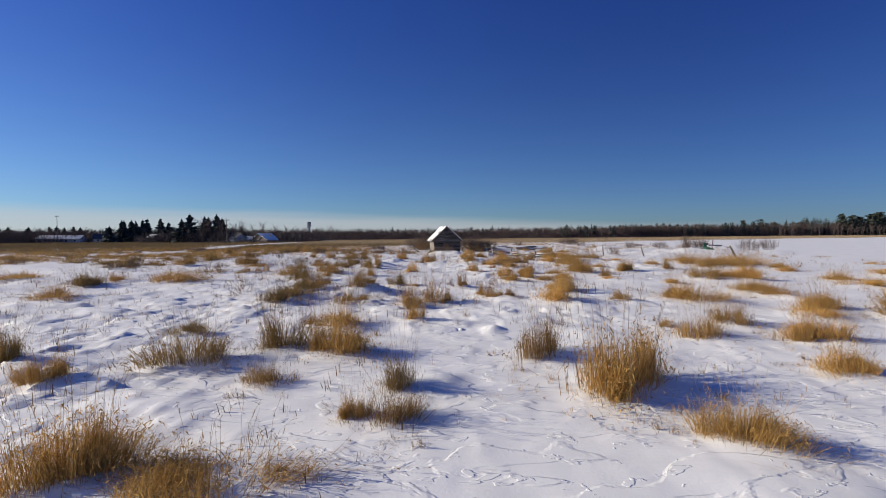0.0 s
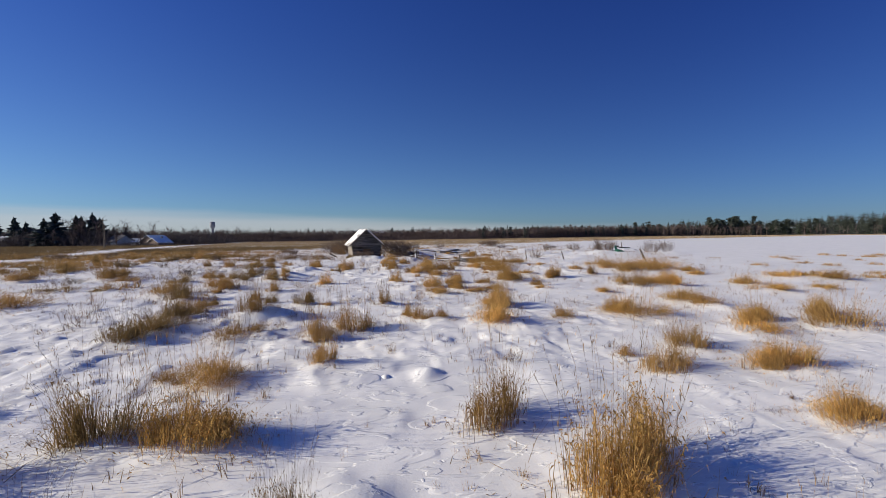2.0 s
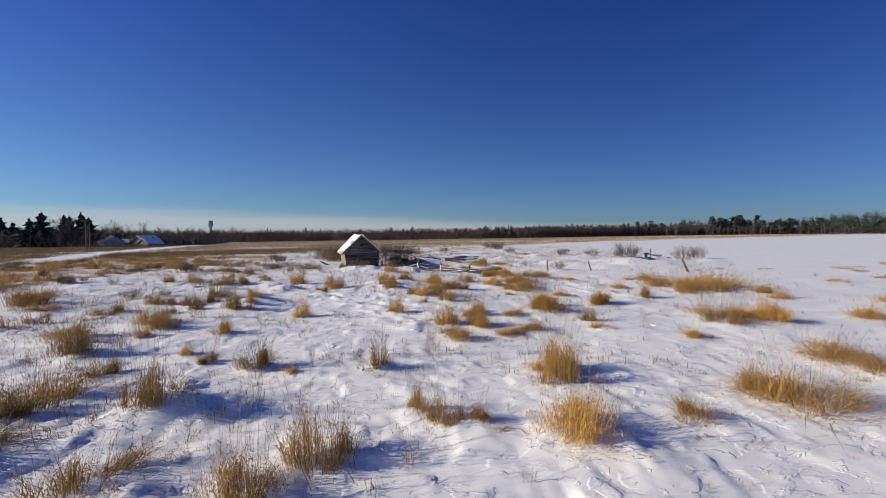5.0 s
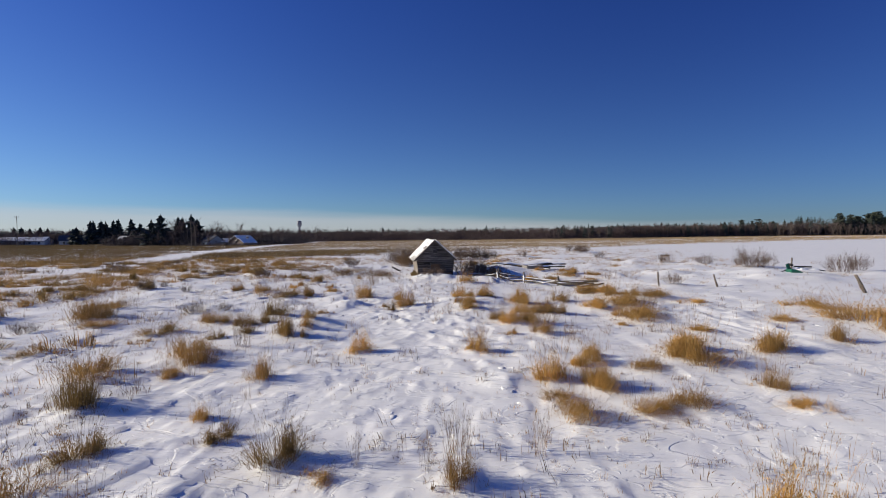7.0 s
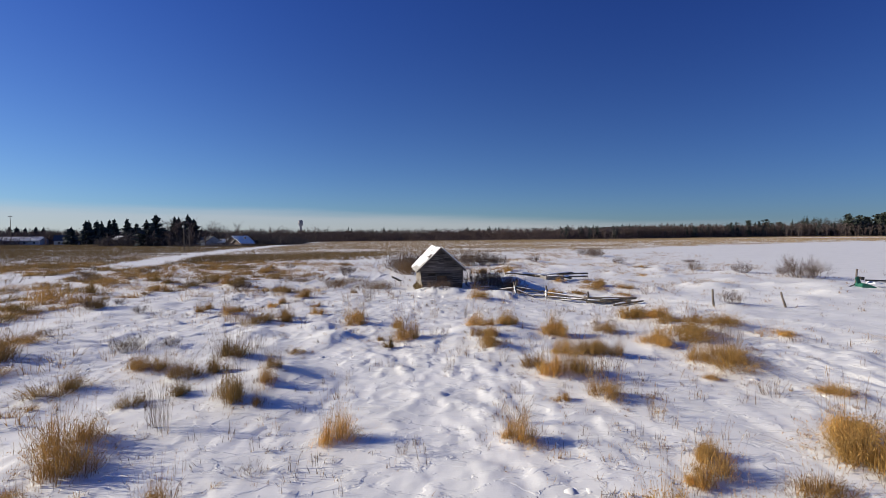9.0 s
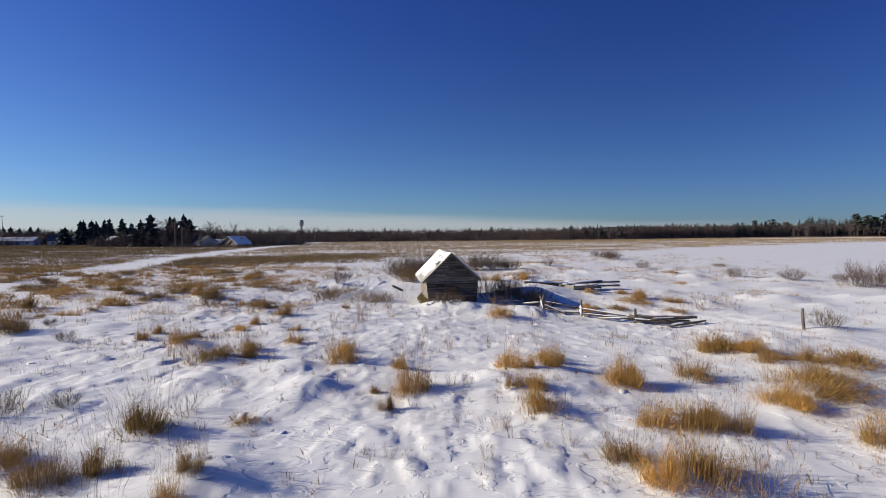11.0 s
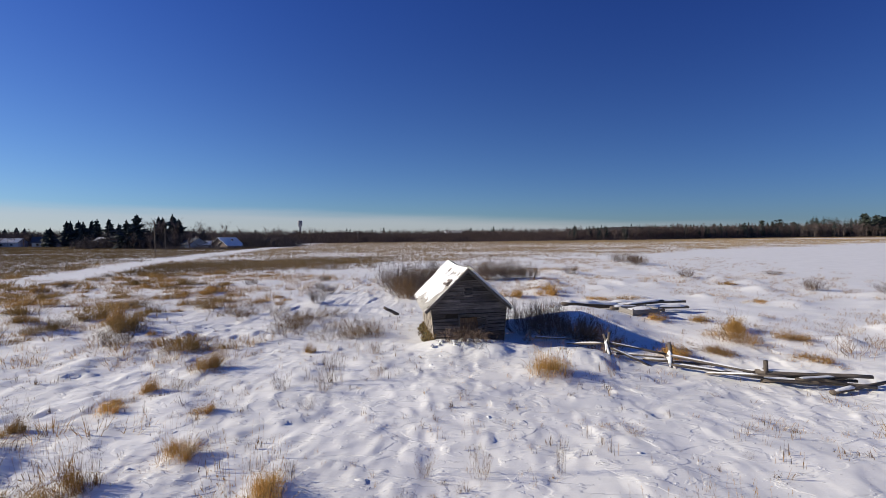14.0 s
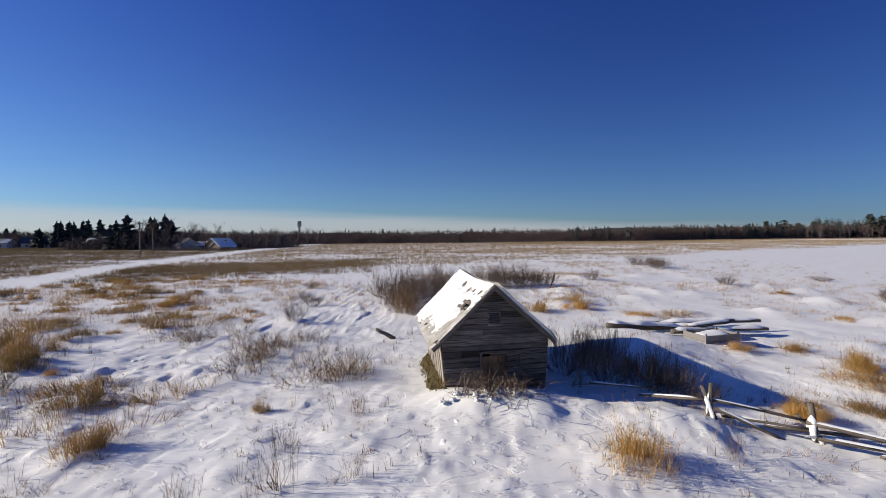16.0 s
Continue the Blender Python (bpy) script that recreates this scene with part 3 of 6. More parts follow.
def drift(x, y):
    """Wind-blown snow: long swells, streaks that trail down-wind, small crusted ridges, humps."""
    far = np.clip(1 - (np.hypot(x, y - 22) - 55) / 60, 0.15, 1)
    lake = np.clip((x - 26) / 14, 0, 1) * np.clip((y - 38) / 14, 0, 1)
    wx = x + 0.9 * value_noise(x * 0.4, y * 0.4, 9)
    wy = y + 0.9 * value_noise(x * 0.4, y * 0.4, 10)
    h = 0.09 * (value_noise(wx * 0.22, wy * 0.30, 1) - 0.5)
    h = h + 0.06 * (value_noise(wx * 0.55, wy * 0.9, 2) - 0.5)
    ridge = 1 - np.abs(2 * value_noise(wx * 0.9, wy * 1.7, 3) - 1)
    rough = np.clip(0.75 + 1.6 * (value_noise(x * 0.16, y * 0.16, 25) - 0.5) - 0.03 * (x + 1), 0.35, 1.5)
    h = h + 0.06 * rough * ridge ** 3 * value_noise(x * 0.25, y * 0.25, 5)
    fine = 1 - np.abs(2 * value_noise(wx * 2.0 + 0.5 * wy, wy * 3.4, 4) - 1)
    h = h + 0.03 * rough * fine ** 3 * value_noise(x * 0.5, y * 0.5, 15)
    lumps = value_noise(wx * 3.6, wy * 4.6, 6)
    h = h + rough * (0.08 * np.clip(lumps - 0.70, 0, 1) + 0.09 * np.clip(value_noise(wx * 6.5, wy * 8.0, 16) - 0.66, 0, 1))
    crust = np.clip((value_noise(wx * 0.8 + 40, wy * 1.1, 7) - 0.52) * 22, 0, 1) + np.clip((value_noise(wx * 1.5 + 10, wy * 2.2, 17) - 0.6) * 20, 0, 1)
    h = h + 0.036 * rough * crust
    pits = np.clip(value_noise(wx * 1.2 + 7, wy * 1.6, 18) - 0.66, 0, 1)
    h = h - 0.06 * pits
    h = h * far * (1 - 0.85 * lake)
    for hx, hy, hr, hh in HUMPS:
        if isinstance(x, np.ndarray):
            d = ((x - hx) / (hr * 1.3)) ** 2 + ((y - hy) / hr) ** 2
            near = d < 9
            h[near] += hh * np.exp(-d[near] * (0.7 + 0.3 * np.tanh((x[near] - hx) / (0.3 * hr))))
        else:
            d = ((x - hx) / (hr * 1.3)) ** 2 + ((y - hy) / hr) ** 2
            h = h + hh * math.exp(-min(d, 40) * (0.7 + 0.3 * math.tanh((x - hx) / (0.3 * hr))))
    return h


def height(x, y):
    return float(rise(x, y) + drift(x, y))


def spaced(lo, hi, step, grow_lo, grow_hi, reach_lo, reach_hi):
    """Even steps from lo to hi, widening steps outside."""
    low, high = [lo], list(np.arange(lo, hi + step * 0.5, step))
    s = step
    while low[-1] > reach_lo:
        s *= grow_lo
        low.append(low[-1] - s)
    s = step
    while high[-1] < reach_hi:
        s *= grow_hi
        high.append(high[-1] + s)
    return np.array(low[:0:-1] + high)


gx = spaced(-10, 11, 0.08, 1.05, 1.045, -2500, 2500)
gy = spaced(2.5, 43, 0.09, 1.3, 1.045, -2500, 3500)
X, Y = np.meshgrid(gx, gy)
Z = rise(X, Y) + drift(X, Y)
for kind, px, py, pr, ph in PLACES:      # snow banks up round each plant
    if kind != "weed":
        i0, i1 = np.searchsorted(gx, (px - 2.5 * pr, px + 3 * pr))
        j0, j1 = np.searchsorted(gy, (py - 2.5 * pr, py + 2.5 * pr))
        sx, sy = X[j0:j1, i0:i1], Y[j0:j1, i0:i1]
        Z[j0:j1, i0:i1] += min(0.10, 0.16 * pr) * np.exp(-(((sx - px - 0.2 * pr) / (1.2 * pr)) ** 2 + ((sy - py) / pr) ** 2))
nx, ny = len(gx), len(gy)
idx = np.arange(nx * ny).reshape(ny, nx)
quads = np.stack([idx[:-1, :-1], idx[:-1, 1:], idx[1:, 1:], idx[1:, :-1]], -1).reshape(-1, 4)
ground_me = mesh_of("ground", np.stack([X, Y, Z], -1).reshape(-1, 3), quads, GROUND_SNOW, True)
ground = tagged(new("ground", ground_me), "open field under wind-crusted snow with low drifts", "snow", kind="structure")


def ground_at(x, y):
    """Height of the built ground sheet."""
    i = int(np.clip(np.searchsorted(gx, x) - 1, 0, nx - 2))
    j = int(np.clip(np.searchsorted(gy, y) - 1, 0, ny - 2))
    u, v = (x - gx[i]) / (gx[i + 1] - gx[i]), (y - gy[j]) / (gy[j + 1] - gy[j])
    return float((Z[j, i] * (1 - u) + Z[j, i + 1] * u) * (1 - v) + (Z[j + 1, i] * (1 - u) + Z[j + 1, i + 1] * u) * v)


def ground_many(x, y):
    i = np.clip(np.searchsorted(gx, x) - 1, 0, nx - 2)
    j = np.clip(np.searchsorted(gy, y) - 1, 0, ny - 2)
    u, v = (x - gx[i]) / (gx[i + 1] - gx[i]), (y - gy[j]) / (gy[j + 1] - gy[j])
    return (Z[j, i] * (1 - u) + Z[j, i + 1] * u) * (1 - v) + (Z[j + 1, i] * (1 - u) + Z[j + 1, i + 1] * u) * v


# ---- plants: unit meshes, radius 1 and height 1 ----
def blades(rng, n, spread, flare, width, droop, low=0.5, wind=0.0, bunches=7, culms=0.55, flecks=0):
    """Dry grass in several bunches of uneven height: stiff culms and arching leaves."""
    heap = Heap()
    tops, slim = [], rng.uniform(0.5, 1.0)
    for _ in range(bunches):
        a, q = rng.uniform(0, 6.283), spread * math.sqrt(rng.random()) * (0.0 if bunches == 1 else 0.95)
        near = (q * math.cos(a), slim * q * math.sin(a), rng.uniform(0.35, 1.0) * (1.05 - 0.3 * q), rng.gauss(wind, 0.2), rng.gauss(0, 0.16), rng.uniform(0.4, 1.8), rng.uniform(0.16, 0.45))
        tops += [near] * rng.choice((1, 2, 2, 3, 5))
    for _ in range(n):
        cx0, cy0, top, lx, ly, loose, girth = rng.choice(tops)
        wide = spread * (girth if bunches > 1 else 1.0)
        bx, by = cx0 + rng.gauss(0, wide * 0.7), cy0 + rng.gauss(0, wide * 0.7)
        if bunches > 1 and rng.random() < 0.13:      # strays beyond the tuft, some fallen over
            bx, by, top = bx * 1.5 + rng.gauss(0, 0.32), by * 1.5 + rng.gauss(0, 0.32), top * rng.uniform(0.12, 0.6)
            lx, ly = lx + rng.gauss(0, 0.25), ly + rng.gauss(0, 0.25)
        elif bunches > 1 and rng.random() < 0.14:    # short growth that fills the foot
            a, q = rng.uniform(0, 6.283), spread * math.sqrt(rng.random())
            bx, by, top = q * math.cos(a), slim * q * math.sin(a), 0.42
        q = math.hypot(bx, by)
        h = top * rng.uniform(low, 1.0) * (1 - 0.35 * min(q, 1.2) ** 2)
        t = math.atan2(by, bx) + rng.gauss(0, 1.1)
        culm = rng.random() < culms
        out = flare * (0.35 + 0.6 * q) * rng.uniform(0.15, 0.8 if culm else 1.5) * loose
        dx, dy = out * math.cos(t) + lx, out * math.sin(t) + ly
        w = width * (rng.uniform(0.5, 0.9) if culm else rng.uniform(0.7, 1.5))
        f = rng.uniform(0, math.pi)
        cx, cy = w * math.cos(f), w * math.sin(f)
        d = droop * (rng.uniform(0.0, 0.4) if culm else rng.uniform(0.6, 2.2))
        verts, k = [], 2
        p = 1.2 if culm else 1.8
        for i in range(k):
            s = i / k
            pz = h * (s * (1 + 0.55 * d) - 0.85 * d * s * s) - 0.04
            ww = 1 - 0.3 * s
            px, py = bx + dx * s ** p + rng.gauss(0, 0.014), by + dy * s ** p + rng.gauss(0, 0.014)
            verts += [(px - cx * ww, py - cy * ww, pz), (px + cx * ww, py + cy * ww, pz)]
        verts.append((bx + dx, by + dy, max(0.02, h * (1 - 0.30 * d)) - 0.04))
        heap.add(verts, [(0, 1, 3, 2), (2, 3, 4)])
        if culm and flecks:
            for _ in range(flecks):            # short dry leaves and husks up the stem
                s = rng.uniform(0.3, 1.0)
                px, py, pz = bx + dx * s ** p, by + dy * s ** p, h * (s * (1 + 0.55 * d) - 0.85 * d * s * s) - 0.04
                u, ln = rng.uniform(0, 6.283), rng.uniform(0.02, 0.085)
                ex, ey, ez = math.cos(u) * ln, math.sin(u) * ln, rng.uniform(-0.07, 0.05)
                heap.add([(px, py, pz), (px + ex * 0.5 - ey * 0.07, py + ey * 0.5 + ex * 0.07, pz + ez * 0.3 + 0.009), (px + ex, py + ey, pz + ez)], [(0, 1, 2)])
    return heap


def plumes(rng, n, spread, flare, size):
    """Loose seed heads on thin stems that stand above the blades."""
    heap = Heap()
    for _ in range(n):
        a, q = rng.uniform(0, 2 * math.pi), spread * math.sqrt(rng.random())
        t = a + rng.gauss(0, 0.5)
        h = rng.uniform(0.6, 1.18) * (1 - 0.25 * q)
        o = flare * rng.uniform(0.2, 1.0)
        p0, p1 = (q * math.cos(a), q * math.sin(a), -0.03), (q * math.cos(a) + o * 0.4 * math.cos(t), q * math.sin(a) + o * 0.4 * math.sin(t), h * 0.7)
        p2 = (q * math.cos(a) + o * math.cos(t), q * math.sin(a) + o * math.sin(t), h)
        heap.add(*tube([p0, p1, p2], [size * 0.18, size * 0.14, size * 0.08]))
        for _ in range(5):
            s = rng.uniform(0.0, 1.0)
            b = Vector(p1).lerp(Vector(p2), 0.35 + 0.65 * s)
            e = b + Vector((rng.gauss(0, size * 1.6), rng.gauss(0, size * 1.6), rng.uniform(-0.02, 0.07)))
            side = Vector((rng.gauss(0, 1), rng.gauss(0, 1), 0.2)).normalized() * size * 0.6
            heap.add([tuple(b - side * 0.4), tuple(b + side * 0.4), tuple(e + side * 0.5), tuple(e - side * 0.5)], [(0, 1, 2, 3)])
    return heap


def stems(rng, n, spread, flare, thick, twigs, tall=1.0, curve=0.15, dome=0.0):
    """Bare branching stems."""
    heap = Heap()
    for _ in range(n):
        a, q = rng.uniform(0, 2 * math.pi), spread * math.sqrt(rng.random())
        t = a + rng.gauss(0, 0.5)
        h, o = tall * rng.uniform(0.55, 1.0) * (1 - dome * (q / spread) ** 2), flare * rng.uniform(0.2, 1.1) * (1 + dome * q / spread)
        pts = []
        for i in range(4):
            s = i / 3
            pts.append(Vector((q * math.cos(a) + o * s * math.cos(t) + rng.gauss(0, curve * 0.25) * (i > 0), q * math.sin(a) + o * s * math.sin(t) + rng.gauss(0, curve * 0.25) * (i > 0), h * s - 0.04)))
        heap.add(*tube(pts, [thick, thick * 0.8, thick * 0.55, thick * 0.25]))
        for _ in range(twigs):
            s = rng.uniform(0.25, 0.95) * 3
            i = min(2, int(s))
            b = pts[i].lerp(pts[i + 1], s - i)
            u = rng.uniform(0, 2 * math.pi)
            ln = rng.uniform(0.12, 0.34) * tall
            mid = b + Vector((math.cos(u) * ln * 0.45, math.sin(u) * ln * 0.45, ln * 0.5))
            e = mid + Vector((math.cos(u) * ln * 0.3 + rng.gauss(0, 0.05), math.sin(u) * ln * 0.3 + rng.gauss(0, 0.05), ln * 0.6))
            side = Vector((-math.sin(u), math.cos(u), 0)) * thick * 0.55
            heap.add([tuple(b - side), tuple(b + side), tuple(mid - side * 0.7), tuple(mid + side * 0.7), tuple(e)], [(0, 1, 3, 2), (2, 3, 4)])
    return heap


rng = random.Random(11)
def straw_set(mat, count, n, spread, flare, width, droop, low, wind, culms, flecks, name):
    return [blades(rng, n, spread, flare, width, droop, low, wind, rng.choice((5, 7, 9)), culms, flecks).mesh(name, mat) for _ in range(count)]


STRAW_DENSE = straw_set(STRAW, 6, 1900, 0.82, 0.42, 0.0042, 0.7, 0.45, 0.05, 0.5, 3, "thick_straw_blades")
STRAW_MESH = straw_set(STRAW, 8, 780, 0.85, 0.55, 0.0058, 0.65, 0.4, 0.05, 0.65, 4, "straw_blades")
STRAW_FLAT = straw_set(STRAW, 7, 1100, 0.90, 0.8, 0.0052, 0.9, 0.35, 0.16, 0.45, 3, "bent_straw_blades")
STRAW_FAR = straw_set(STRAW, 5, 480, 0.88, 0.75, 0.0095, 0.9, 0.35, 0.12, 0.5, 2, "far_straw_blades")
DULL_UPRIGHT = straw_set(STRAW_DULL, 7, 700, 0.88, 0.6, 0.0062, 0.75, 0.4, 0.05, 0.6, 4, "dull_straw_blades")
OLIVE_MESH = straw_set(OLIVE_STRAW, 6, 740, 0.9, 0.75, 0.0064, 0.85, 0.4, 0.08, 0.5, 4, "olive_straw_blades")
MIXED_FAR = straw_set(STRAW_DULL, 4, 420, 0.88, 0.7, 0.0095, 0.9, 0.35, 0.08, 0.5, 2, "far_mixed_blades")
OLIVE_FAR = straw_set(OLIVE_STRAW, 4, 420, 0.9, 0.7, 0.0095, 0.9, 0.35, 0.08, 0.5, 2, "far_olive_blades")
STRAW_HEADS = [plumes(rng, 40, 0.85, 0.45, 0.013).mesh("seed_spray", STRAW_DULL) for _ in range(3)]
MIXED_MESH = [blades(rng, 640, 0.9, 0.75, 0.0062, 0.8, 0.35, 0.08, 9, 0.6, 4).mesh("mixed_blades", STRAW_DULL) for _ in range(5)]
MIXED_HEADS = [plumes(rng, 40, 0.85, 0.7, 0.014).mesh("drooping_spray", WEED) for _ in range(3)]
WEED_MESH = [stems(rng, 13, 0.5, 0.6, 0.010, 6, 1.0, 0.4).mesh("weed_stems", WEED) for _ in range(6)]
WEED_HEADS = [plumes(rng, 24, 0.75, 0.5, 0.024).mesh("weed_spray", WEED) for _ in range(3)]
TWIG_MESH = [stems(rng, 70, 0.6, 0.6, 0.0068, 14, 1.0, 0.5, 0.5).mesh("bare_stems", TWIG) for _ in range(4)]
DARK_BUSH = [stems(rng, 75, 0.6, 0.9, 0.0062, 30, 0.95, 0.7, 0.55).mesh("dark_stems", TWIG_DARK) for _ in range(4)]
WILLOW = [stems(rng, 100, 0.5, 1.0, 0.0062, 18, 1.0, 0.5, 0.3).mesh("willow_stems", WEED) for _ in range(2)]
RUSH_MESH = [stems(rng, 36, 0.7, 0.5, 0.0085, 3, 1.0, 0.45).mesh("rush", WEED) for _ in range(4)]


def plant(name, me, x, y, r, h, rng, label, category, group, extra=None, extra_name=""):
    ob = new(name, me)
    if name == "grass_tussock" and r < 0.5:
        r, h = r * 1.12, h * 1.15
    ob.matrix_basis = Matrix.Translation((x, y, ground_at(x, y) - 0.01)) @ Euler((0, 0, rng.uniform(-0.9, 0.9) + (math.pi if rng.random() < 0.3 else 0))).to_matrix().to_4x4() @ Matrix.Diagonal((r * (1.16 if name == "grass_tussock" and y < 9 else 1.02), r * rng.uniform(0.85, 1.15), h * (1.18 if name != "grass_tussock" else 1.25 if h < 1.05 * r else 1.55), 1))
    if extra:
        tagged(piece(extra_name, extra, ob), kind="stuff")
    return tagged(ob, label, category, group)


for kind, x, y, r, h in PLACES:
    far_off, tone = abs(x) > 20 or y > 46, rng.random()
    tone += 0.45 * min(1.0, max(0.0, (1 - x) / 5)) + (0.15 if y > 33 and x < 0 else 0)      # duller and browner towards the sunny side
    if kind == "straw" and (tone < 0.7 or y < 6):
        flat = h < 1.05 * r
        plant("grass_tussock", rng.choice(STRAW_FAR if far_off else STRAW_DENSE if y < 6 else STRAW_FLAT if flat else STRAW_DENSE if y < 8 or x > 4 else STRAW_MESH), x, y, r, h, rng,
              "low wind-bent tussock of golden dry grass in snow" if flat else "upright tussock of golden dry grass standing in snow", "grass", "golden tussocks",
              None if far_off else rng.choice(STRAW_HEADS), "seed_spray")
    elif kind == "straw" and tone < 1.15:
        plant("grass_tussock", rng.choice(MIXED_FAR if far_off else DULL_UPRIGHT), x, y, r, h, rng, "ragged tussock of dull tan grass standing in snow", "grass", "dull tussocks", None if far_off else rng.choice(STRAW_HEADS), "seed_spray")
    elif kind == "straw" or kind == "mixed" and tone > 0.9:
        plant("grass_tussock", rng.choice(OLIVE_FAR if far_off else OLIVE_MESH), x, y, r, h, rng, "ragged olive-brown tussock with drooping leaves in snow", "grass", "olive tussocks", None if far_off else rng.choice(MIXED_HEADS), "seed_spray")
    elif kind == "mixed":
        plant("grass_tussock", rng.choice(MIXED_FAR if far_off else MIXED_MESH), x, y, r, h, rng, "loose dull brown grass with drooping seed heads in snow", "grass", "dull tussocks", rng.choice(MIXED_HEADS), "seed_spray")
    elif kind == "weed":
        plant("weed", rng.choice(WEED_MESH), x, y, max(r, 0.12), h, rng, "sparse dead brown weed stems poking through snow", "weed", "dead weeds", rng.choice(WEED_HEADS), "seed_spray")
    else:
        plant("shrub", rng.choice(TWIG_MESH), x, y, max(r, 0.2) * 0.8, h * 0.85, rng, "small leafless grey-brown shrub in snow", "shrub", "small shrubs")

# more of the same further out, too many to tell apart
def far_clumps(name, units, rows, mat, label):
    verts, tris, off = [], [], 0
    for x, y, r, h in rows:
        v, t = units[rng.randrange(len(units))]
        a = rng.uniform(0, 6.283)
        c, s = math.cos(a) * r, math.sin(a) * r
        verts.append(np.stack([v[:, 0] * c - v[:, 1] * s + x, v[:, 0] * s + v[:, 1] * c + y, v[:, 2] * h + ground_at(x, y) - 0.01], -1))
        tris.append(t + off)
        off += len(v)
    tagged(new(name, fast_mesh(name, np.concatenate(verts), np.concatenate(tris), mat)), label, "grass", kind="stuff")


FAR_UNITS = [arrays(blades(rng, 230, 0.85, 0.7, 0.013, 0.8, 0.4, 0.1, 10, 0.5, 1)) for _ in range(8)]
gold, dull, olive = [], [], []
for _ in range(950):
    x, y = rng.uniform(-52, -8), rng.uniform(20, 70)
    bend = np.interp(y, [40, 62, 84], [-26, -37, -45])
    thick = float(value_noise(np.float64(x * 0.14), np.float64(y * 0.22), 46)) + 0.014 * (-17 - x) * (y > 30)
    if thick > (0.55 if y > 48 or x < -26 else 0.66) and abs(x + 1) + 2 < np.interp(y, [20, 40, 70], [14, 62, 100]) and (y < 60 or abs(x - bend) > 4):
        r, d = rng.uniform(0.3, 0.85), rng.random()
        rows = gold if d < 0.10 else dull if d < 0.5 else olive
        rows.append((x, y, r * (1.2 if d > 0.5 else 1), r * rng.uniform(1.0, 1.5)))
for _ in range(40):
    r = rng.uniform(0.4, 0.9)
    gold.append((rng.uniform(25, 50), rng.uniform(10, 34), r, r * rng.uniform(0.6, 0.9)))
far_clumps("golden_clumps", FAR_UNITS, gold, STRAW, "golden dry grass clumps further out on snow")
far_clumps("dull_clumps", FAR_UNITS, dull, STRAW_DULL, "dull brown dry grass clumps on snow")
far_clumps("olive_clumps", FAR_UNITS, olive, OLIVE_STRAW, "broad olive-brown clumps of dead grass on snow")
for _ in range(40):
    x, y = rng.uniform(-40, -8), rng.uniform(24, 62)
    if abs(x + 1) + 3 < np.interp(y, [20, 40, 66], [14, 60, 90]):
        r = rng.uniform(0.25, 0.6)
        plant("shrub", rng.choice(TWIG_MESH), x, y, r, r * rng.uniform(1.0, 1.5), rng, "small leafless grey-brown shrub in snow", "shrub", "small shrubs")

# scraps of bent grass round the tussocks
SCRAP_UNITS = [arrays(blades(rng, 46, 0.7, 0.9, 0.012, 1.1, 0.3, 0.1, 3, 0.4, 3)) for _ in range(9)]
scraps, brown_scraps = [], []
for kind, x, y, r, h in PLACES:
    for _ in range(rng.choice((1, 2, 3, 4)) if y < 44 and kind in ("straw", "mixed") else 1):
        a, d, w = rng.uniform(0, 6.283), r * rng.uniform(0.9, 2.2) + 0.1, rng.uniform(0.10, 0.26)
        (scraps if rng.random() < 0.5 else brown_scraps).append((x + d * math.cos(a), y + d * math.sin(a), w, w * rng.uniform(0.7, 1.7)))
far_clumps("grass_scraps", SCRAP_UNITS, scraps, STRAW_DULL, "small bent scraps of dry grass round the tussocks")
far_clumps("brown_scraps", SCRAP_UNITS, brown_scraps, WEED, "small brown scraps of dead weed round the tussocks")

# rushes in a long patch beside the shed
for _ in range(44):
    s = rng.random()
    x, y = -12.2 + 9.0 * s + rng.gauss(0, 0.5), 47.6 - 5.2 * s + rng.gauss(0, 0.85)
    plant("rush", rng.choice(RUSH_MESH), x, y, rng.uniform(0.45, 0.9), rng.uniform(0.25, 0.55), rng, "thin dead brown rush standing in snow", "rush", "rushes by the shed")

# bushes round the shed
for x, y, r, h in [(-3.2, 52.9, 0.9, 1.8), (-2.2, 54.5, 1.1, 2.0), (-3.9, 57.0, 1.3, 2.0), (-1.6, 57.5, 1.3, 2.1), (-0.2, 59.0, 1.3, 1.9),
                   (2.9, 61.5, 1.2, 2.0), (4.5, 62.0, 1.3, 1.9), (6.1, 62.0, 1.1, 1.7), (7.4, 62.4, 0.8, 1.4)]:
    plant("bush", rng.choice(DARK_BUSH), x, y, r, h, rng, "dense leafless brown bush behind the shed", "bush", "bushes behind the shed")
for x, y, r, h in [(2.7, 42.3, 0.7, 1.35), (3.6, 41.5, 0.6, 1.4), (4.6, 41.2, 0.6, 1.1), (3.9, 42.9, 0.6, 1.1)]:
    plant("bush", rng.choice(DARK_BUSH), x, y, r, h, rng, "leafless dark bush in the shed's shade beside the fence", "bush", "bushes beside the shed")


for x, y, r, h in [(4.9, 41.1, 0.7, 0.95), (5.5, 40.4, 0.4, 0.5), (-2.9, 51.6, 0.6, 1.4), (-2.3, 50.9, 0.4, 0.9)]:
    plant("bush", rng.choice(WILLOW), x, y, r, h, rng, "leafless yellow-brown willow bush in snow", "bush", "willow bushes")


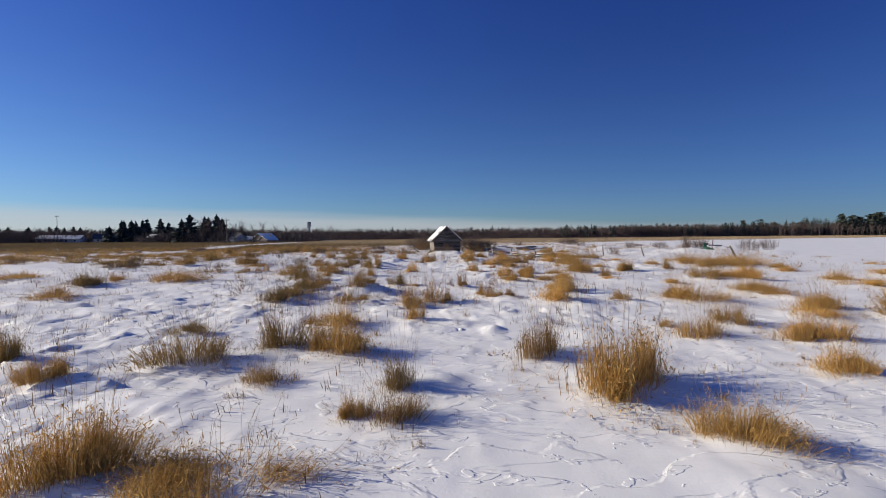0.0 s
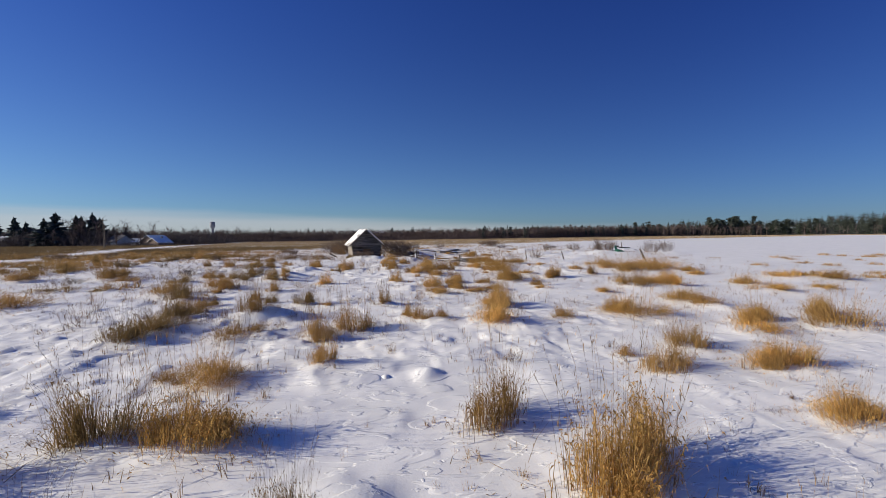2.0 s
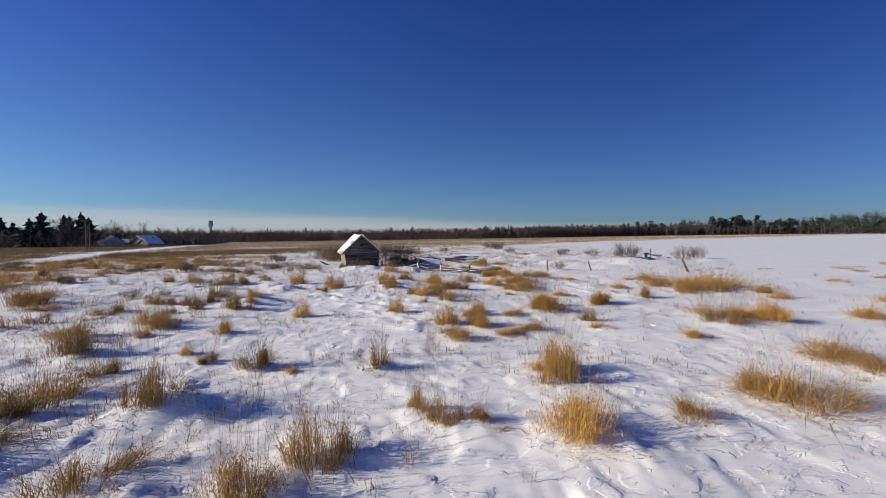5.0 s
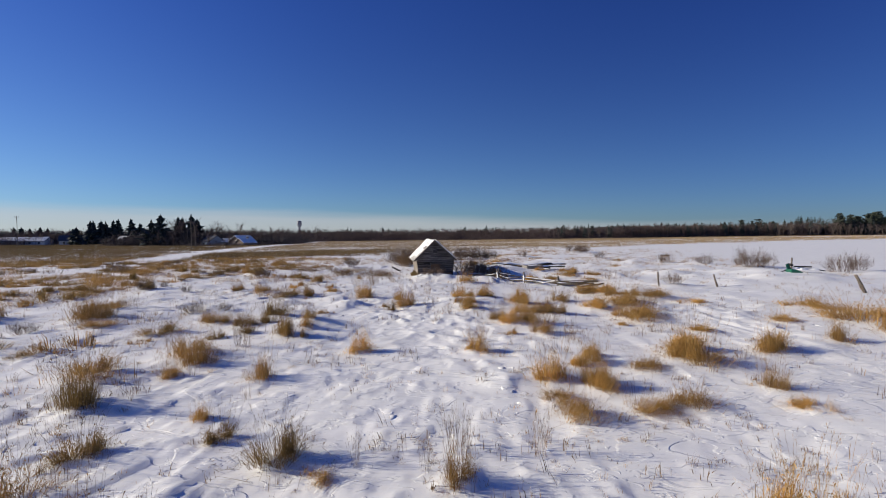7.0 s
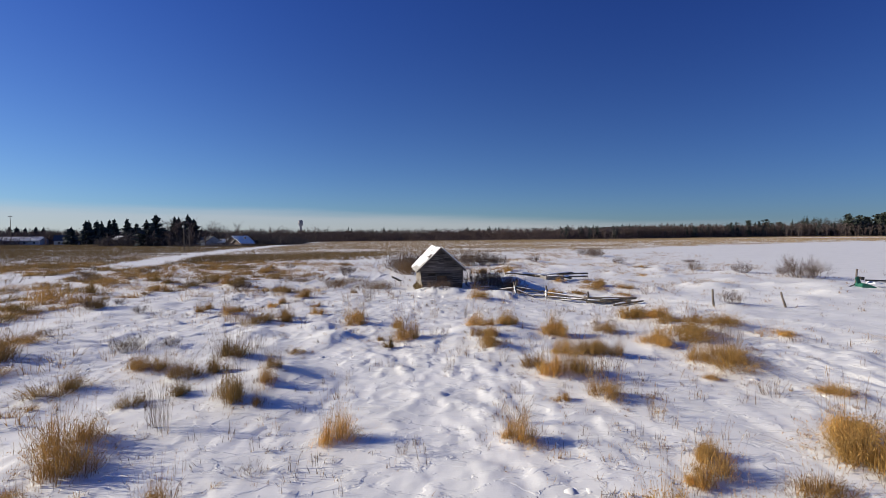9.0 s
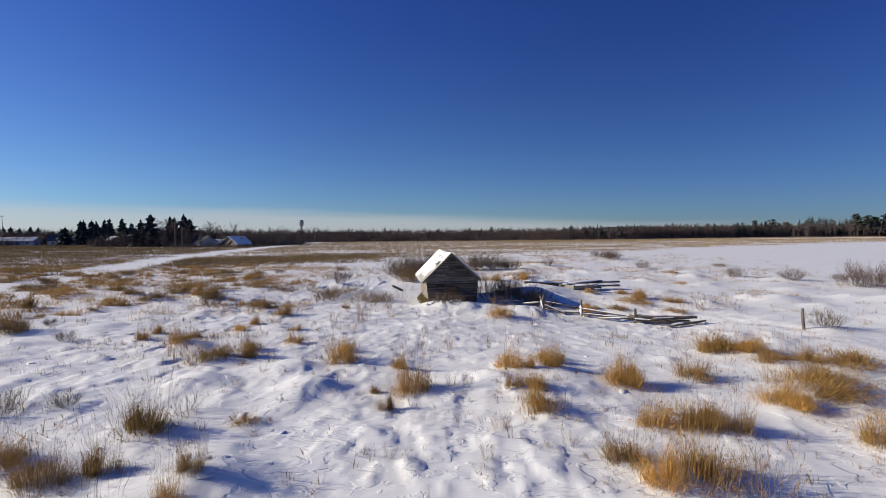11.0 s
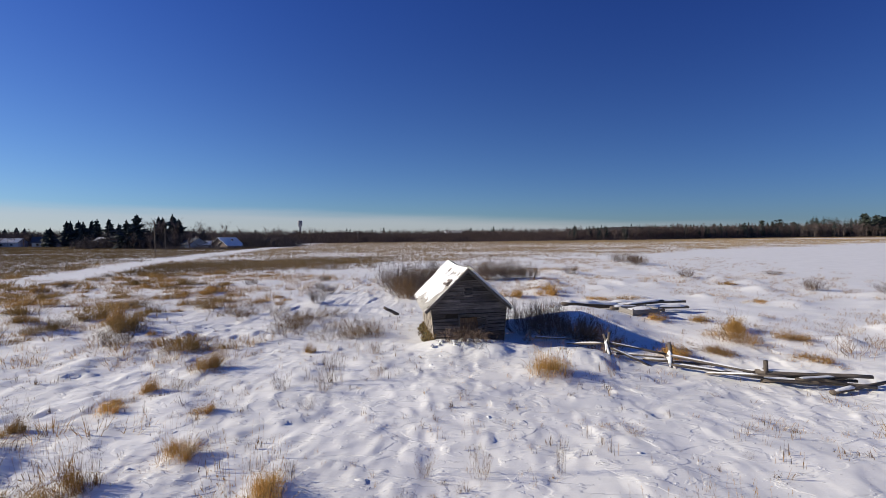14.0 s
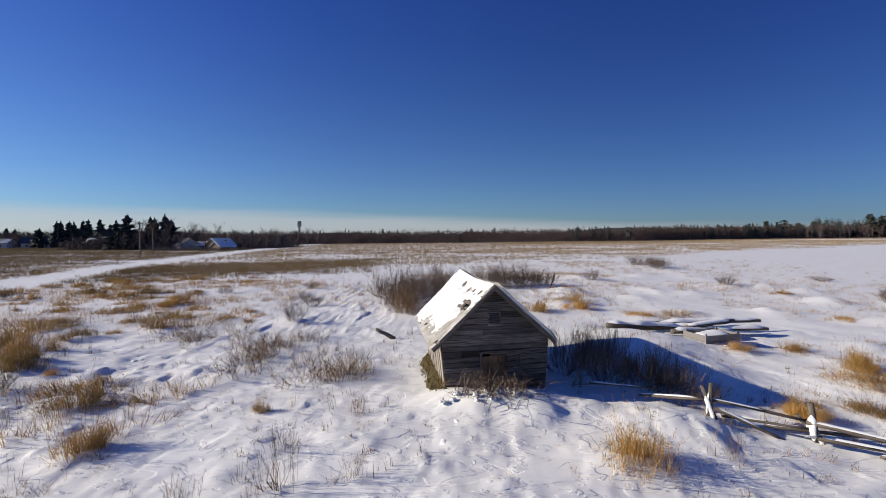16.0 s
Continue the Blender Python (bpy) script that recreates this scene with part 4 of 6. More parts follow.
# ---- the shed ----
shed = tagged(new("shed"), "small leaning weathered board shed with a snowy gable roof", "shed")
shed.matrix_basis = pose(0.47, 40.75, 0.58, 0, 0, 8.5)
APEX, EAVE_L, EAVE_R, BACK = (-0.14, 2.84), (-1.72, 1.32), (1.50, 1.36), 3.45
sr = random.Random(5)


def wall_x(z, side):
    """Inner edge of the leaning side walls at height z."""
    return (-1.30 - 0.14 * min(z, 1.3) / 1.3) if side < 0 else (1.26 + 0.10 * min(z, 1.3) / 1.3)


def gable_x(z, side):
    if side < 0:
        return max(wall_x(z, -1), APEX[0] + (EAVE_L[0] - APEX[0]) * (APEX[1] - 0.09 - z) / (APEX[1] - EAVE_L[1]))
    return min(wall_x(z, 1), APEX[0] + (EAVE_R[0] - APEX[0]) * (APEX[1] - 0.09 - z) / (APEX[1] - EAVE_R[1]))


def clapboard(name, x0, x1, x0t, x1t, z, hgt, y, parent, mat, tilt=0.0, lap=0.05, thick=0.02):
    """A lapped board from x0 to x1 with raked ends; the lower edge stands proud."""
    g = sr.gauss(0, 0.004)
    v = [(x0, y - lap + g, z), (x1, y - lap + g, z + tilt), (x1t, y - 0.003 + g, z + hgt + tilt), (x0t, y - 0.003 + g, z + hgt),
         (x0, y - lap + thick + g, z), (x1, y - lap + thick + g, z + tilt), (x1t, y - 0.003 + thick + g, z + hgt + tilt), (x0t, y - 0.003 + thick + g, z + hgt)]
    f = [(0, 1, 2, 3), (7, 6, 5, 4), (4, 5, 1, 0), (3, 2, 6, 7), (5, 6, 2, 1), (4, 0, 3, 7)]
    return piece(name, mesh_of(name, v, f, mat), parent)


# backing sheet whose near-black colour draws shade lines between the boards
front = piece("front_wall", mesh_of("front_wall", [(gable_x(0, -1), 0.02, -0.1), (-0.42, 0.02, -0.1), (-0.42, 0.02, 1.08), (0.60, 0.02, 1.08), (0.60, 0.02, -0.1), (gable_x(0, 1), 0.02, -0.1),
              (gable_x(1.3, 1), 0.02, 1.3), (APEX[0], 0.02, APEX[1] - 0.1), (gable_x(1.3, -1), 0.02, 1.3)], [(0, 1, 2, 8), (2, 3, 6, 7, 8), (3, 4, 5, 6)], GAP_SHADE), shed, label="sheathing coloured near black for the shade in the board gaps")
thick = front.modifiers.new("thick", "SOLIDIFY")
thick.thickness, thick.offset = 0.03, 1
z = -0.08
while z < APEX[1] - 0.16:
    hgt = sr.uniform(0.115, 0.155)
    top = min(z + hgt - 0.021, APEX[1] - 0.1)
    l0, r0, l1, r1 = gable_x(z, -1), gable_x(z, 1), gable_x(top, -1), gable_x(top, 1)
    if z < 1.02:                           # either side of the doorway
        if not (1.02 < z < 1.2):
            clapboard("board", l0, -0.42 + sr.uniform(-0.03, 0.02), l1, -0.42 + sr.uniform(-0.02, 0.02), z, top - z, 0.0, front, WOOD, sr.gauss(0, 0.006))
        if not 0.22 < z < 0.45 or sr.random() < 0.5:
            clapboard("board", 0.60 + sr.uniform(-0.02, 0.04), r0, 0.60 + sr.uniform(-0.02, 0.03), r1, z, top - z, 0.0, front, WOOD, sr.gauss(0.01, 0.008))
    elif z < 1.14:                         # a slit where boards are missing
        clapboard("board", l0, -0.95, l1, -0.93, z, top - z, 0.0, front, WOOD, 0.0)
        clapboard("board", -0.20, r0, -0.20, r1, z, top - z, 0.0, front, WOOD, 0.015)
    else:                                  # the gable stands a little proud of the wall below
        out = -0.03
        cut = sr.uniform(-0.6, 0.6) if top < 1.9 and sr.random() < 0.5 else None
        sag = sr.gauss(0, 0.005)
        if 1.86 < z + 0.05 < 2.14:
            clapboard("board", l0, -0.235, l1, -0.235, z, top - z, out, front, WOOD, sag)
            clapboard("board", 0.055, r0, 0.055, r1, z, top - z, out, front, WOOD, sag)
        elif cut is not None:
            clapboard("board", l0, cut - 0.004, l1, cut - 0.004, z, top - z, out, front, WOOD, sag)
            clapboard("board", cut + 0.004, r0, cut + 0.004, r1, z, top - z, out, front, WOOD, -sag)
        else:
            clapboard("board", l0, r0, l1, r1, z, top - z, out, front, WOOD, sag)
    z += hgt

vent = part("vent", box_bm(0.28, 0.012, 0.34, m=pose(-0.09, -0.028, 1.99)), GAP_SHADE, shed, "louvred wooden vent in the gable")
for px in (-0.24, 0.06):
    part("frame_side", box_bm(0.045, 0.03, 0.38, 0.004, m=pose(px, -0.055, 1.99)), WOOD, vent)
for pz in (1.81, 2.17):
    part("frame_rail", box_bm(0.345, 0.034, 0.045, 0.004, m=pose(-0.09, -0.056, pz)), WOOD, vent)
for i in range(7):
    part("slat", box_bm(0.25, 0.04, 0.010, m=pose(-0.09, -0.045, 1.855 + 0.045 * i, 38)), WOOD, vent)

doorway = part("door_frame", box_bm(0.05, 0.06, 1.14, 0.004, m=pose(-0.435, -0.03, 0.52)), WOOD, shed, "rough plank frame of the doorway")
part("jamb", box_bm(0.05, 0.06, 1.14, 0.004, m=pose(0.61, -0.03, 0.52)), WOOD, doorway)
part("lintel", box_bm(1.12, 0.06, 0.07, 0.005, m=pose(0.09, -0.032, 1.10)), WOOD, doorway)
door = new("door")
door.parent = shed
tagged(door, "brown plank door standing ajar in the dark doorway")
door.matrix_basis = pose(-0.39, 0.03, -0.05, 0, 0, 7)
for i in range(6):
    part("plank", box_bm(0.135, 0.025, 1.02, 0.004, m=pose(0.07 + 0.14 * i, 0, 0.52)), DOOR_WOOD, door)
part("batten", box_bm(0.78, 0.022, 0.09, 0.004, m=pose(0.42, -0.025, 0.8)), DOOR_WOOD, door)
loose = new("fallen_panel")
loose.parent = shed
loose.matrix_basis = pose(0.43, -0.07, 0.0, -4, -6, 0)
for i in range(8):
    part("board", box_bm(0.36, 0.02, 0.12, 0.003, m=pose(0.1 + 0.006 * (i % 2), -0.004 * (i % 2), 0.10 + 0.135 * i, 6)), WOOD, loose)

# side and back walls
for side, name in ((-1, "left_wall"), (1, "right_wall")):
    xb, xt = wall_x(0, side), wall_x(1.3, side)
    core = mesh_of(name, [(xb, 0.03, -0.1), (xb, BACK, -0.1), (xt - 0.06 * side, BACK, 1.36), (xt - 0.06 * side, 0.03, 1.36)], [(0, 1, 2, 3)], GAP_SHADE)
    wall = piece(name, core, shed, label="pale grey vertical boards" if side < 0 else "shaded grey boards")
    th = wall.modifiers.new("thick", "SOLIDIFY")
    th.thickness, th.offset = 0.03, 0
    y0 = 0.0
    while y0 < BACK - 0.05:
        wd = min(sr.uniform(0.13, 0.2), BACK - y0)
        bulge = 0.05 * math.sin(math.pi * y0 / BACK) * side
        o = sr.gauss(0.03, 0.008) * side
        zt, zb = 1.34 + sr.uniform(-0.05, 0.02), -0.1 + sr.uniform(0, 0.06)
        v = [(xb + o + bulge, y0 + 0.006, zb), (xb + o + bulge, y0 + wd - 0.006, zb), (xt + o + bulge, y0 + wd - 0.006, zt), (xt + o + bulge, y0 + 0.006, zt)]
        v += [(p[0] - 0.02 * side, p[1], p[2]) for p in v]
        f = [(0, 1, 2, 3), (7, 6, 5, 4), (0, 4, 5, 1), (1, 5, 6, 2), (2, 6, 7, 3), (3, 7, 4, 0)]
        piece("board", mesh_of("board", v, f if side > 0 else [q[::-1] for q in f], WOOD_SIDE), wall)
        y0 += wd
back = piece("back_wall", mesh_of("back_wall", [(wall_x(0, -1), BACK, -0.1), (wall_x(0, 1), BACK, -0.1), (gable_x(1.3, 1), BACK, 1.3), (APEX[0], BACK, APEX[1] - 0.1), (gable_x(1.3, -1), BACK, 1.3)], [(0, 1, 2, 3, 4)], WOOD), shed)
th = back.modifiers.new("thick", "SOLIDIFY")
th.thickness = 0.04

# roof: deck, shingle courses and the snow that lies on it
FRONT_Y, REAR_Y = -0.27, 3.62


ROOF_HOLES = ((0.15, 0.36, 0.12), (0.60, 0.14, 0.075), (0.69, 0.11, 0.05), (0.40, 0.17, 0.07), (0.27, 0.15, 0.06), (0.12, 0.15, 0.06), (0.03, 0.05, 0.035), (0.035, 0.19, 0.045), (0.03, 0.29, 0.04), (0.53, 0.15, 0.045), (0.33, 0.165, 0.035), (0.20, 0.20, 0.035))


def roof_point(side, u, v, lift):
    """u runs along the ridge from the front, v from the ridge to the eave."""
    eave = EAVE_L if side < 0 else EAVE_R
    y = FRONT_Y + (REAR_Y - FRONT_Y) * u
    sag = -0.07 * math.sin(math.pi * u) * (1 - 0.5 * v) - 0.05 * math.sin(math.pi * min(v, 1)) * (0.4 + 0.6 * u)
    ax = APEX[0] - 0.05 * u
    x, z = ax + (eave[0] - ax) * v, APEX[1] + 0.05 * u + (eave[1] + 0.05 * u - APEX[1] - 0.05 * u) * v + sag
    n = Vector((-(eave[1] - APEX[1]), 0, eave[0] - ax)).normalized()
    if n.z < 0:
        n = -n
    return Vector((x, y, z)) + n * lift


def roof_sheet(side, lift_fn, nu, nv, keep, u0=0.0, u1=1.0, v0=0.0, v1=1.0):
    verts = [tuple(roof_point(side, u0 + (u1 - u0) * i / nu, v0 + (v1 - v0) * j / nv, lift_fn(u0 + (u1 - u0) * i / nu, v0 + (v1 - v0) * j / nv))) for j in range(nv + 1) for i in range(nu + 1)]
    faces = [(j * (nu + 1) + i, j * (nu + 1) + i + 1, (j + 1) * (nu + 1) + i + 1, (j + 1) * (nu + 1) + i) for j in range(nv) for i in range(nu) if keep((i + 0.5) / nu, (j + 0.5) / nv)]
    return verts, faces


for side in (-1, 1):
    hole = (lambda u, v: not (0.10 < u < 0.22 and 0.30 < v < 0.42)) if side < 0 else (lambda u, v: True)
    v, f = roof_sheet(side, lambda a, b: -0.03, 24, 16, hole)
    roof = piece("roof", mesh_of("roof_deck", v, f, WOOD), shed, label="sagging roof slope of old grey shingles" if side < 0 else "shaded roof slope edged with snow")
    th = roof.modifiers.new("thick", "SOLIDIFY")
    th.thickness, th.offset = 0.035, 0
    shingle_rest = Heap()
    for c in range(14):
        v0, v1 = c / 14, min((c + 1.35) / 14, 1.02)
        u = -0.004
        while u < 1.0:
            wd = sr.uniform(0.035, 0.07)
            u2 = min(u + wd - 0.002, 1.004)
            mid = (u + u2) / 2
            gone = side < 0 and (any(math.hypot((mid - a) * 1.4, v0 + 0.04 - b) < c * 0.95 for a, b, c in ROOF_HOLES) or sr.random() < 0.015)
            if not gone:
                e = sr.uniform(0.0, 0.012)
                jag = sr.uniform(0, 0.006)
                quad = [roof_point(side, u, v0, 0.004 + e), roof_point(side, u2, v0, 0.004 + e), roof_point(side, u2, v1 + jag, 0.020 + e), roof_point(side, u, v1 + jag, 0.020 + e)]
                low = [p - (roof_point(side, 0, 0, 1) - roof_point(side, 0, 0, 0)) * 0.009 for p in quad]
                vs = [tuple(p) for p in quad + low]
                fs = [(0, 1, 2, 3), (7, 6, 5, 4), (0, 4, 5, 1), (1, 5, 6, 2), (2, 6, 7, 3), (3, 7, 4, 0)]
                if side < 0 and v0 > 0.45 or u < 0.2:
                    piece("shingle", mesh_of("shingle", vs, fs, SHINGLE), roof)
                else:
                    shingle_rest.add(vs, fs)
            u = u + wd
    tagged(piece("shingle_field", shingle_rest.mesh("shingle_field", SHINGLE), roof), kind="stuff")
    part("rake_board", box_bm((Vector((APEX[0], APEX[1])) - Vector(EAVE_L if side < 0 else EAVE_R)).length, 0.03, 0.07, 0.004), WOOD, roof, m=Matrix.Translation((roof_point(side, 0, 0.5, -0.055) + Vector((0, 0.02, 0)))) @ pose(0, 0, 0, 0, math.degrees(math.atan2(APEX[1] - (EAVE_L if side < 0 else EAVE_R)[1], -(APEX[0] - (EAVE_L if side < 0 else EAVE_R)[0]))), 0))


def snow_left(u, v):
    e = float(value_noise(np.float64(u * 9), np.float64(v * 7), 21)) * 0.5 + float(value_noise(np.float64(u * 25), np.float64(v * 18), 22)) * 0.28
    foot = 0.80 + 0.07 * u + 0.07 * math.sin(9 * u)
    d = min((foot - v) * 3.2, (u - 0.05 - 0.42 * max(0.0, v - 0.32)) * 7, (1.01 - u) * 9, (v + 0.03) * 14)
    for hu, hv, hr in ROOF_HOLES + ((0.62, 0.80, 0.05), (0.72, 0.48, 0.016)):
        d = min(d, (math.hypot((u - hu) * 1.4, v - hv) - hr) * 8)
    return max(-0.01, min(0.085, 0.09 * (d + 0.55 - e)))


def snow_right(u, v):
    e = float(value_noise(np.float64(u * 8), np.float64(v * 6), 31)) * 0.6
    d = min((1.0 - v) * 4, (1.01 - u) * 9, (u + 0.12) * 14, (v + 0.05) * 9)
    return max(-0.01, min(0.07, 0.08 * (d + 0.4 - e)))


for side, fn in ((-1, snow_left), (1, snow_right)):
    v, f = roof_sheet(side, lambda a, b: fn(a, b) + 0.022, 90, 60, lambda a, b: fn(a * 1.0, b * 1.0) > -0.008)
    tagged(piece("roof_snow", mesh_of("roof_snow", v, f, SNOW, True), None, shed.matrix_basis.copy()), "patchy crusted snow lying on the shed roof", "snow")

fr = random.Random(17)


def snow_ridge(length, width, thick, rng):
    """A rounded strip of snow along x."""
    k, phase = max(6, int(length / 0.12)), rng.uniform(0, 50)
    verts, faces = [], []
    for i in range(k + 1):
        s = i / k
        wave = float(value_noise(np.float64(length * s * 1.6 + phase), np.float64(phase), 3))
        w = width * (0.7 + 0.5 * wave + 0.08 * rng.random()) * min(1, 8 * s + 0.15, 8 * (1 - s) + 0.15)
        t = thick * (0.45 + 1.0 * wave + 0.06 * rng.random()) * min(1, 8 * s, 8 * (1 - s))
        for a in range(7):
            w2 = math.pi * a / 6
            verts.append((length * s, -w * math.cos(w2), t * math.sin(w2)))
    for i in range(k):
        for a in range(6):
            faces.append((i * 7 + a, i * 7 + a + 1, i * 7 + a + 8, i * 7 + a + 7))
    return verts, faces


def along(p, q, roll=0):
    """A pose with x running from p towards q."""
    d = Vector(q) - Vector(p)
    x = d.normalized()
    yv = Vector((0, 0, 1)).cross(x).normalized()
    zv = x.cross(yv)
    m = Matrix((x, yv, zv)).transposed().to_4x4()
    return Matrix.Translation(p) @ m @ pose(0, 0, 0, roll), d.length


# snow along the shaded verge
m, ln = along(roof_point(1, 0.015, 0.02, 0.02), roof_point(1, 0.015, 0.98, 0.02))
piece("verge_snow", mesh_of("verge_snow", *snow_ridge(ln, 0.06, 0.05, fr), SNOW, True), shed, m, "snow along the verge")

# broken boards where the roof has opened
for ang, du, dv in ((12, 0.15, 0.33), (-20, 0.17, 0.37), (35, 0.13, 0.40)):
    p = roof_point(-1, du, dv, 0.05)
    part("broken_board", box_bm(0.10, 0.42, 0.02, 0.003), WOOD, shed, m=Matrix.Translation(p) @ pose(0, 0, 0, 4, -40, ang))

# mossy bank of earth against the sunny wall
bank_v, bank_f = [], []
for j in range(25):
    for i in range(7):
        s, yy = i / 6, -0.15 + 3.1 * j / 24
        w = 0.40 + 0.10 * math.sin(yy * 2.2)
        bank_v.append((-1.28 - w * s, yy - 0.15 * s, 0.52 * (1 - s) ** 0.8 * (0.55 + 0.25 * yy / 3) + sr.gauss(0, 0.02) - 0.05 * (s > 0.99)))
for j in range(24):
    for i in range(6):
        bank_f.append((j * 7 + i, j * 7 + i + 1, j * 7 + i + 8, j * 7 + i + 7))
bank = tagged(new("earth_bank", mesh_of("earth_bank", bank_v, bank_f, MOSS, True)), "bare mossy brown earth bank against the shed's sunny wall", "bank")
bank.matrix_basis = shed.matrix_basis
moss_rng = random.Random(8)
tufts = Heap()
tuft = blades(moss_rng, 9, 0.5, 0.6, 0.06, 0.5)
for _ in range(170):
    s, yy = moss_rng.random(), moss_rng.uniform(-0.1, 2.8)
    tufts.add(tuft.v, tuft.f, Matrix.Translation((-1.30 - 0.42 * s, yy, 0.42 * (1 - s))) @ pose(0, 0, 0, 0, -35, moss_rng.uniform(0, 360)) @ Matrix.Scale(moss_rng.uniform(0.08, 0.2), 4))
tagged(piece("moss_tufts", tufts.mesh("moss_tufts", BROWN_FIELD), bank), kind="stuff")

# dead branches heaped before the door
brush = Heap()
for _ in range(105):
    bx, by = moss_rng.gauss(0.0, 0.48), moss_rng.gauss(-0.12, 0.34)
    a, e, ln = moss_rng.uniform(0, 6.283), radians(moss_rng.uniform(5, 60)), moss_rng.uniform(0.25, 0.65)
    d = Vector((math.cos(a) * math.cos(e), math.sin(a) * math.cos(e), math.sin(e)))
    p0 = Vector((bx, by, moss_rng.uniform(0, 0.12)))
    p1 = p0 + d * ln * 0.5 + Vector((0, 0, 0.06))
    p2 = p1 + d * ln * 0.5 + Vector((moss_rng.gauss(0, 0.08), moss_rng.gauss(0, 0.08), -0.10))
    brush.add(*tube([p0, p1, p2], [0.008, 0.006, 0.003]))
    for _ in range(7):
        b0 = p0.lerp(p1, moss_rng.random()) if moss_rng.random() < 0.4 else p1.lerp(p2, moss_rng.random())
        b1 = b0 + Vector((moss_rng.gauss(0, 0.12), moss_rng.gauss(0, 0.12), moss_rng.uniform(-0.05, 0.16)))
        brush.add(*tube([b0, b1], [0.004, 0.002]))
brush_ob = tagged(new("deadwood", brush.mesh("brush", TWIG_DARK)), "heap of dead branches before the shed door, dusted with snow", "branches")
brush_ob.matrix_basis = Matrix.Translation((0.3, 40.2, ground_at(0.3, 40.2) - 0.04)) @ Matrix.Diagonal((1.0, 1.1, 1.25, 1))
for k in range(16):
    bm = bmesh.new()
    bmesh.ops.create_icosphere(bm, subdivisions=3, radius=1)
    for vt in bm.verts:
        q = vt.co * 1.7 + Vector((k * 3.1, 0, 0))
        vt.co *= 0.75 + 0.9 * noise.noise(q) + 0.5 * noise.noise(q * 2.7) + 0.25 * noise.noise(q * 6)
    cx, cy = 0.3 + moss_rng.gauss(0, 0.6), 39.95 + moss_rng.gauss(0, 0.2)
    s = moss_rng.uniform(0.04, 0.09)
    lump = part("snow_clump", bm, SNOW, None, m=Matrix.Translation((cx, cy, ground_at(cx, cy) + s * moss_rng.uniform(0.0, 0.9))) @ pose(0, 0, 0, 0, 0, moss_rng.uniform(0, 180)) @ Matrix.Diagonal((s * 1.3, s, s * 0.7, 1)), smooth=True)
    tagged(lump, "lump of crusted snow on dead brush", "snow", "snow lumps")


# ---- fence, logs and wreckage ----
def beam(name, p, q, radius, label, category, group="", snow=True, square=False, parent=None):
    m, ln = along(p, q)
    if square:
        ob = part(name, box_bm(ln, radius * 2.4, radius * 1.3, radius * 0.15, m=pose(ln / 2, 0, 0)), LOG, parent, m=m)
    else:
        ob = piece(name, mesh_of(name, *log_shape(fr, ln, radius), LOG, True), parent, m)
    if not parent:
        tagged(ob, label, category, group)
    if snow:
        cap_at = pose(0, 0, radius * (0.55 if square else 0.8))
        v, f = snow_ridge(ln * (fr.uniform(0.35, 0.85) if parent else fr.uniform(0.8, 1.0)), radius * ((1.2 if square else 0.9) if parent else 1.75), radius * (0.7 if parent else 1.05), fr)
        if parent:
            tagged(piece("snow_cap", mesh_of("snow_cap", v, f, SNOW, True), parent, m @ cap_at), "ridge of snow")
        else:
            tagged(piece("snow_cap", mesh_of("snow_cap", v, f, SNOW, True), ob, cap_at), "ridge of snow")
    return ob


def g(x, y, up=0.0):
    return (x, y, ground_at(x, y) + up)


fence = tagged(new("rail_fence"), "broken old split-rail fence sagging in snow beside the shed", "fence")
for p, q, r in [(g(2.9, 40.95, 0.22), g(4.4, 40.25, 0.26), 0.04), (g(3.9, 40.35, 0.12), g(5.05, 39.4, 0.32), 0.042), (g(4.9, 39.3, 0.34), g(6.72, 38.75, 0.34), 0.045),
                (g(4.95, 39.15, 0.22), g(6.1, 38.65, -0.03), 0.045), (g(6.55, 38.72, 0.36), g(8.7, 37.5, 0.24), 0.055), (g(6.6, 38.5, 0.16), g(8.8, 37.3, 0.12), 0.06),
                (g(8.5, 37.55, 0.30), g(11.2, 36.9, 0.30), 0.08), (g(8.6, 37.4, 0.12), g(11.1, 36.7, 0.10), 0.085), (g(8.7, 37.7, 0.12), g(11.0, 37.1, 0.14), 0.07), (g(6.0, 39.1, 0.08), g(7.9, 38.6, 0.10), 0.05), (g(8.4, 37.9, 0.22), g(10.4, 36.8, 0.20), 0.06), (g(9.2, 37.0, 0.3), g(11.3, 37.2, 0.22), 0.055), (g(9.8, 36.6, 0.06), g(11.6, 36.9, 0.12), 0.07), (g(7.4, 38.1, 0.05), g(8.9, 37.0, 0.35), 0.04), (g(5.2, 39.3, 0.05), g(6.3, 38.4, 0.4), 0.04)]:
    beam("rail", p, q, r * 0.88, "", "", parent=fence)
for p, q, r in [(g(4.80, 39.15, -0.2), g(5.0, 39.35, 0.70), 0.06), (g(4.95, 39.05, -0.2), g(4.82, 39.4, 0.6), 0.06), (g(6.68, 38.65, -0.2), g(6.66, 38.75, 0.75), 0.065), (g(8.68, 37.5, -0.2), g(8.72, 37.45, 0.65), 0.07), (g(6.9, 38.5, -0.2), g(6.5, 38.9, 0.45), 0.05)]:
    beam("post", p, q, r, "", "", parent=fence, snow=False)
    v, f = snow_ridge((Vector(q) - Vector(p)).length * 0.55, r * 0.9, r * 0.5, fr)
    tagged(piece("snow_streak", mesh_of("snow_streak", v, f, SNOW, True), fence, along(p, q)[0] @ pose(0.2, 0, 0, -60) @ pose(0, 0, r * 0.75)), "snow packed against the post")

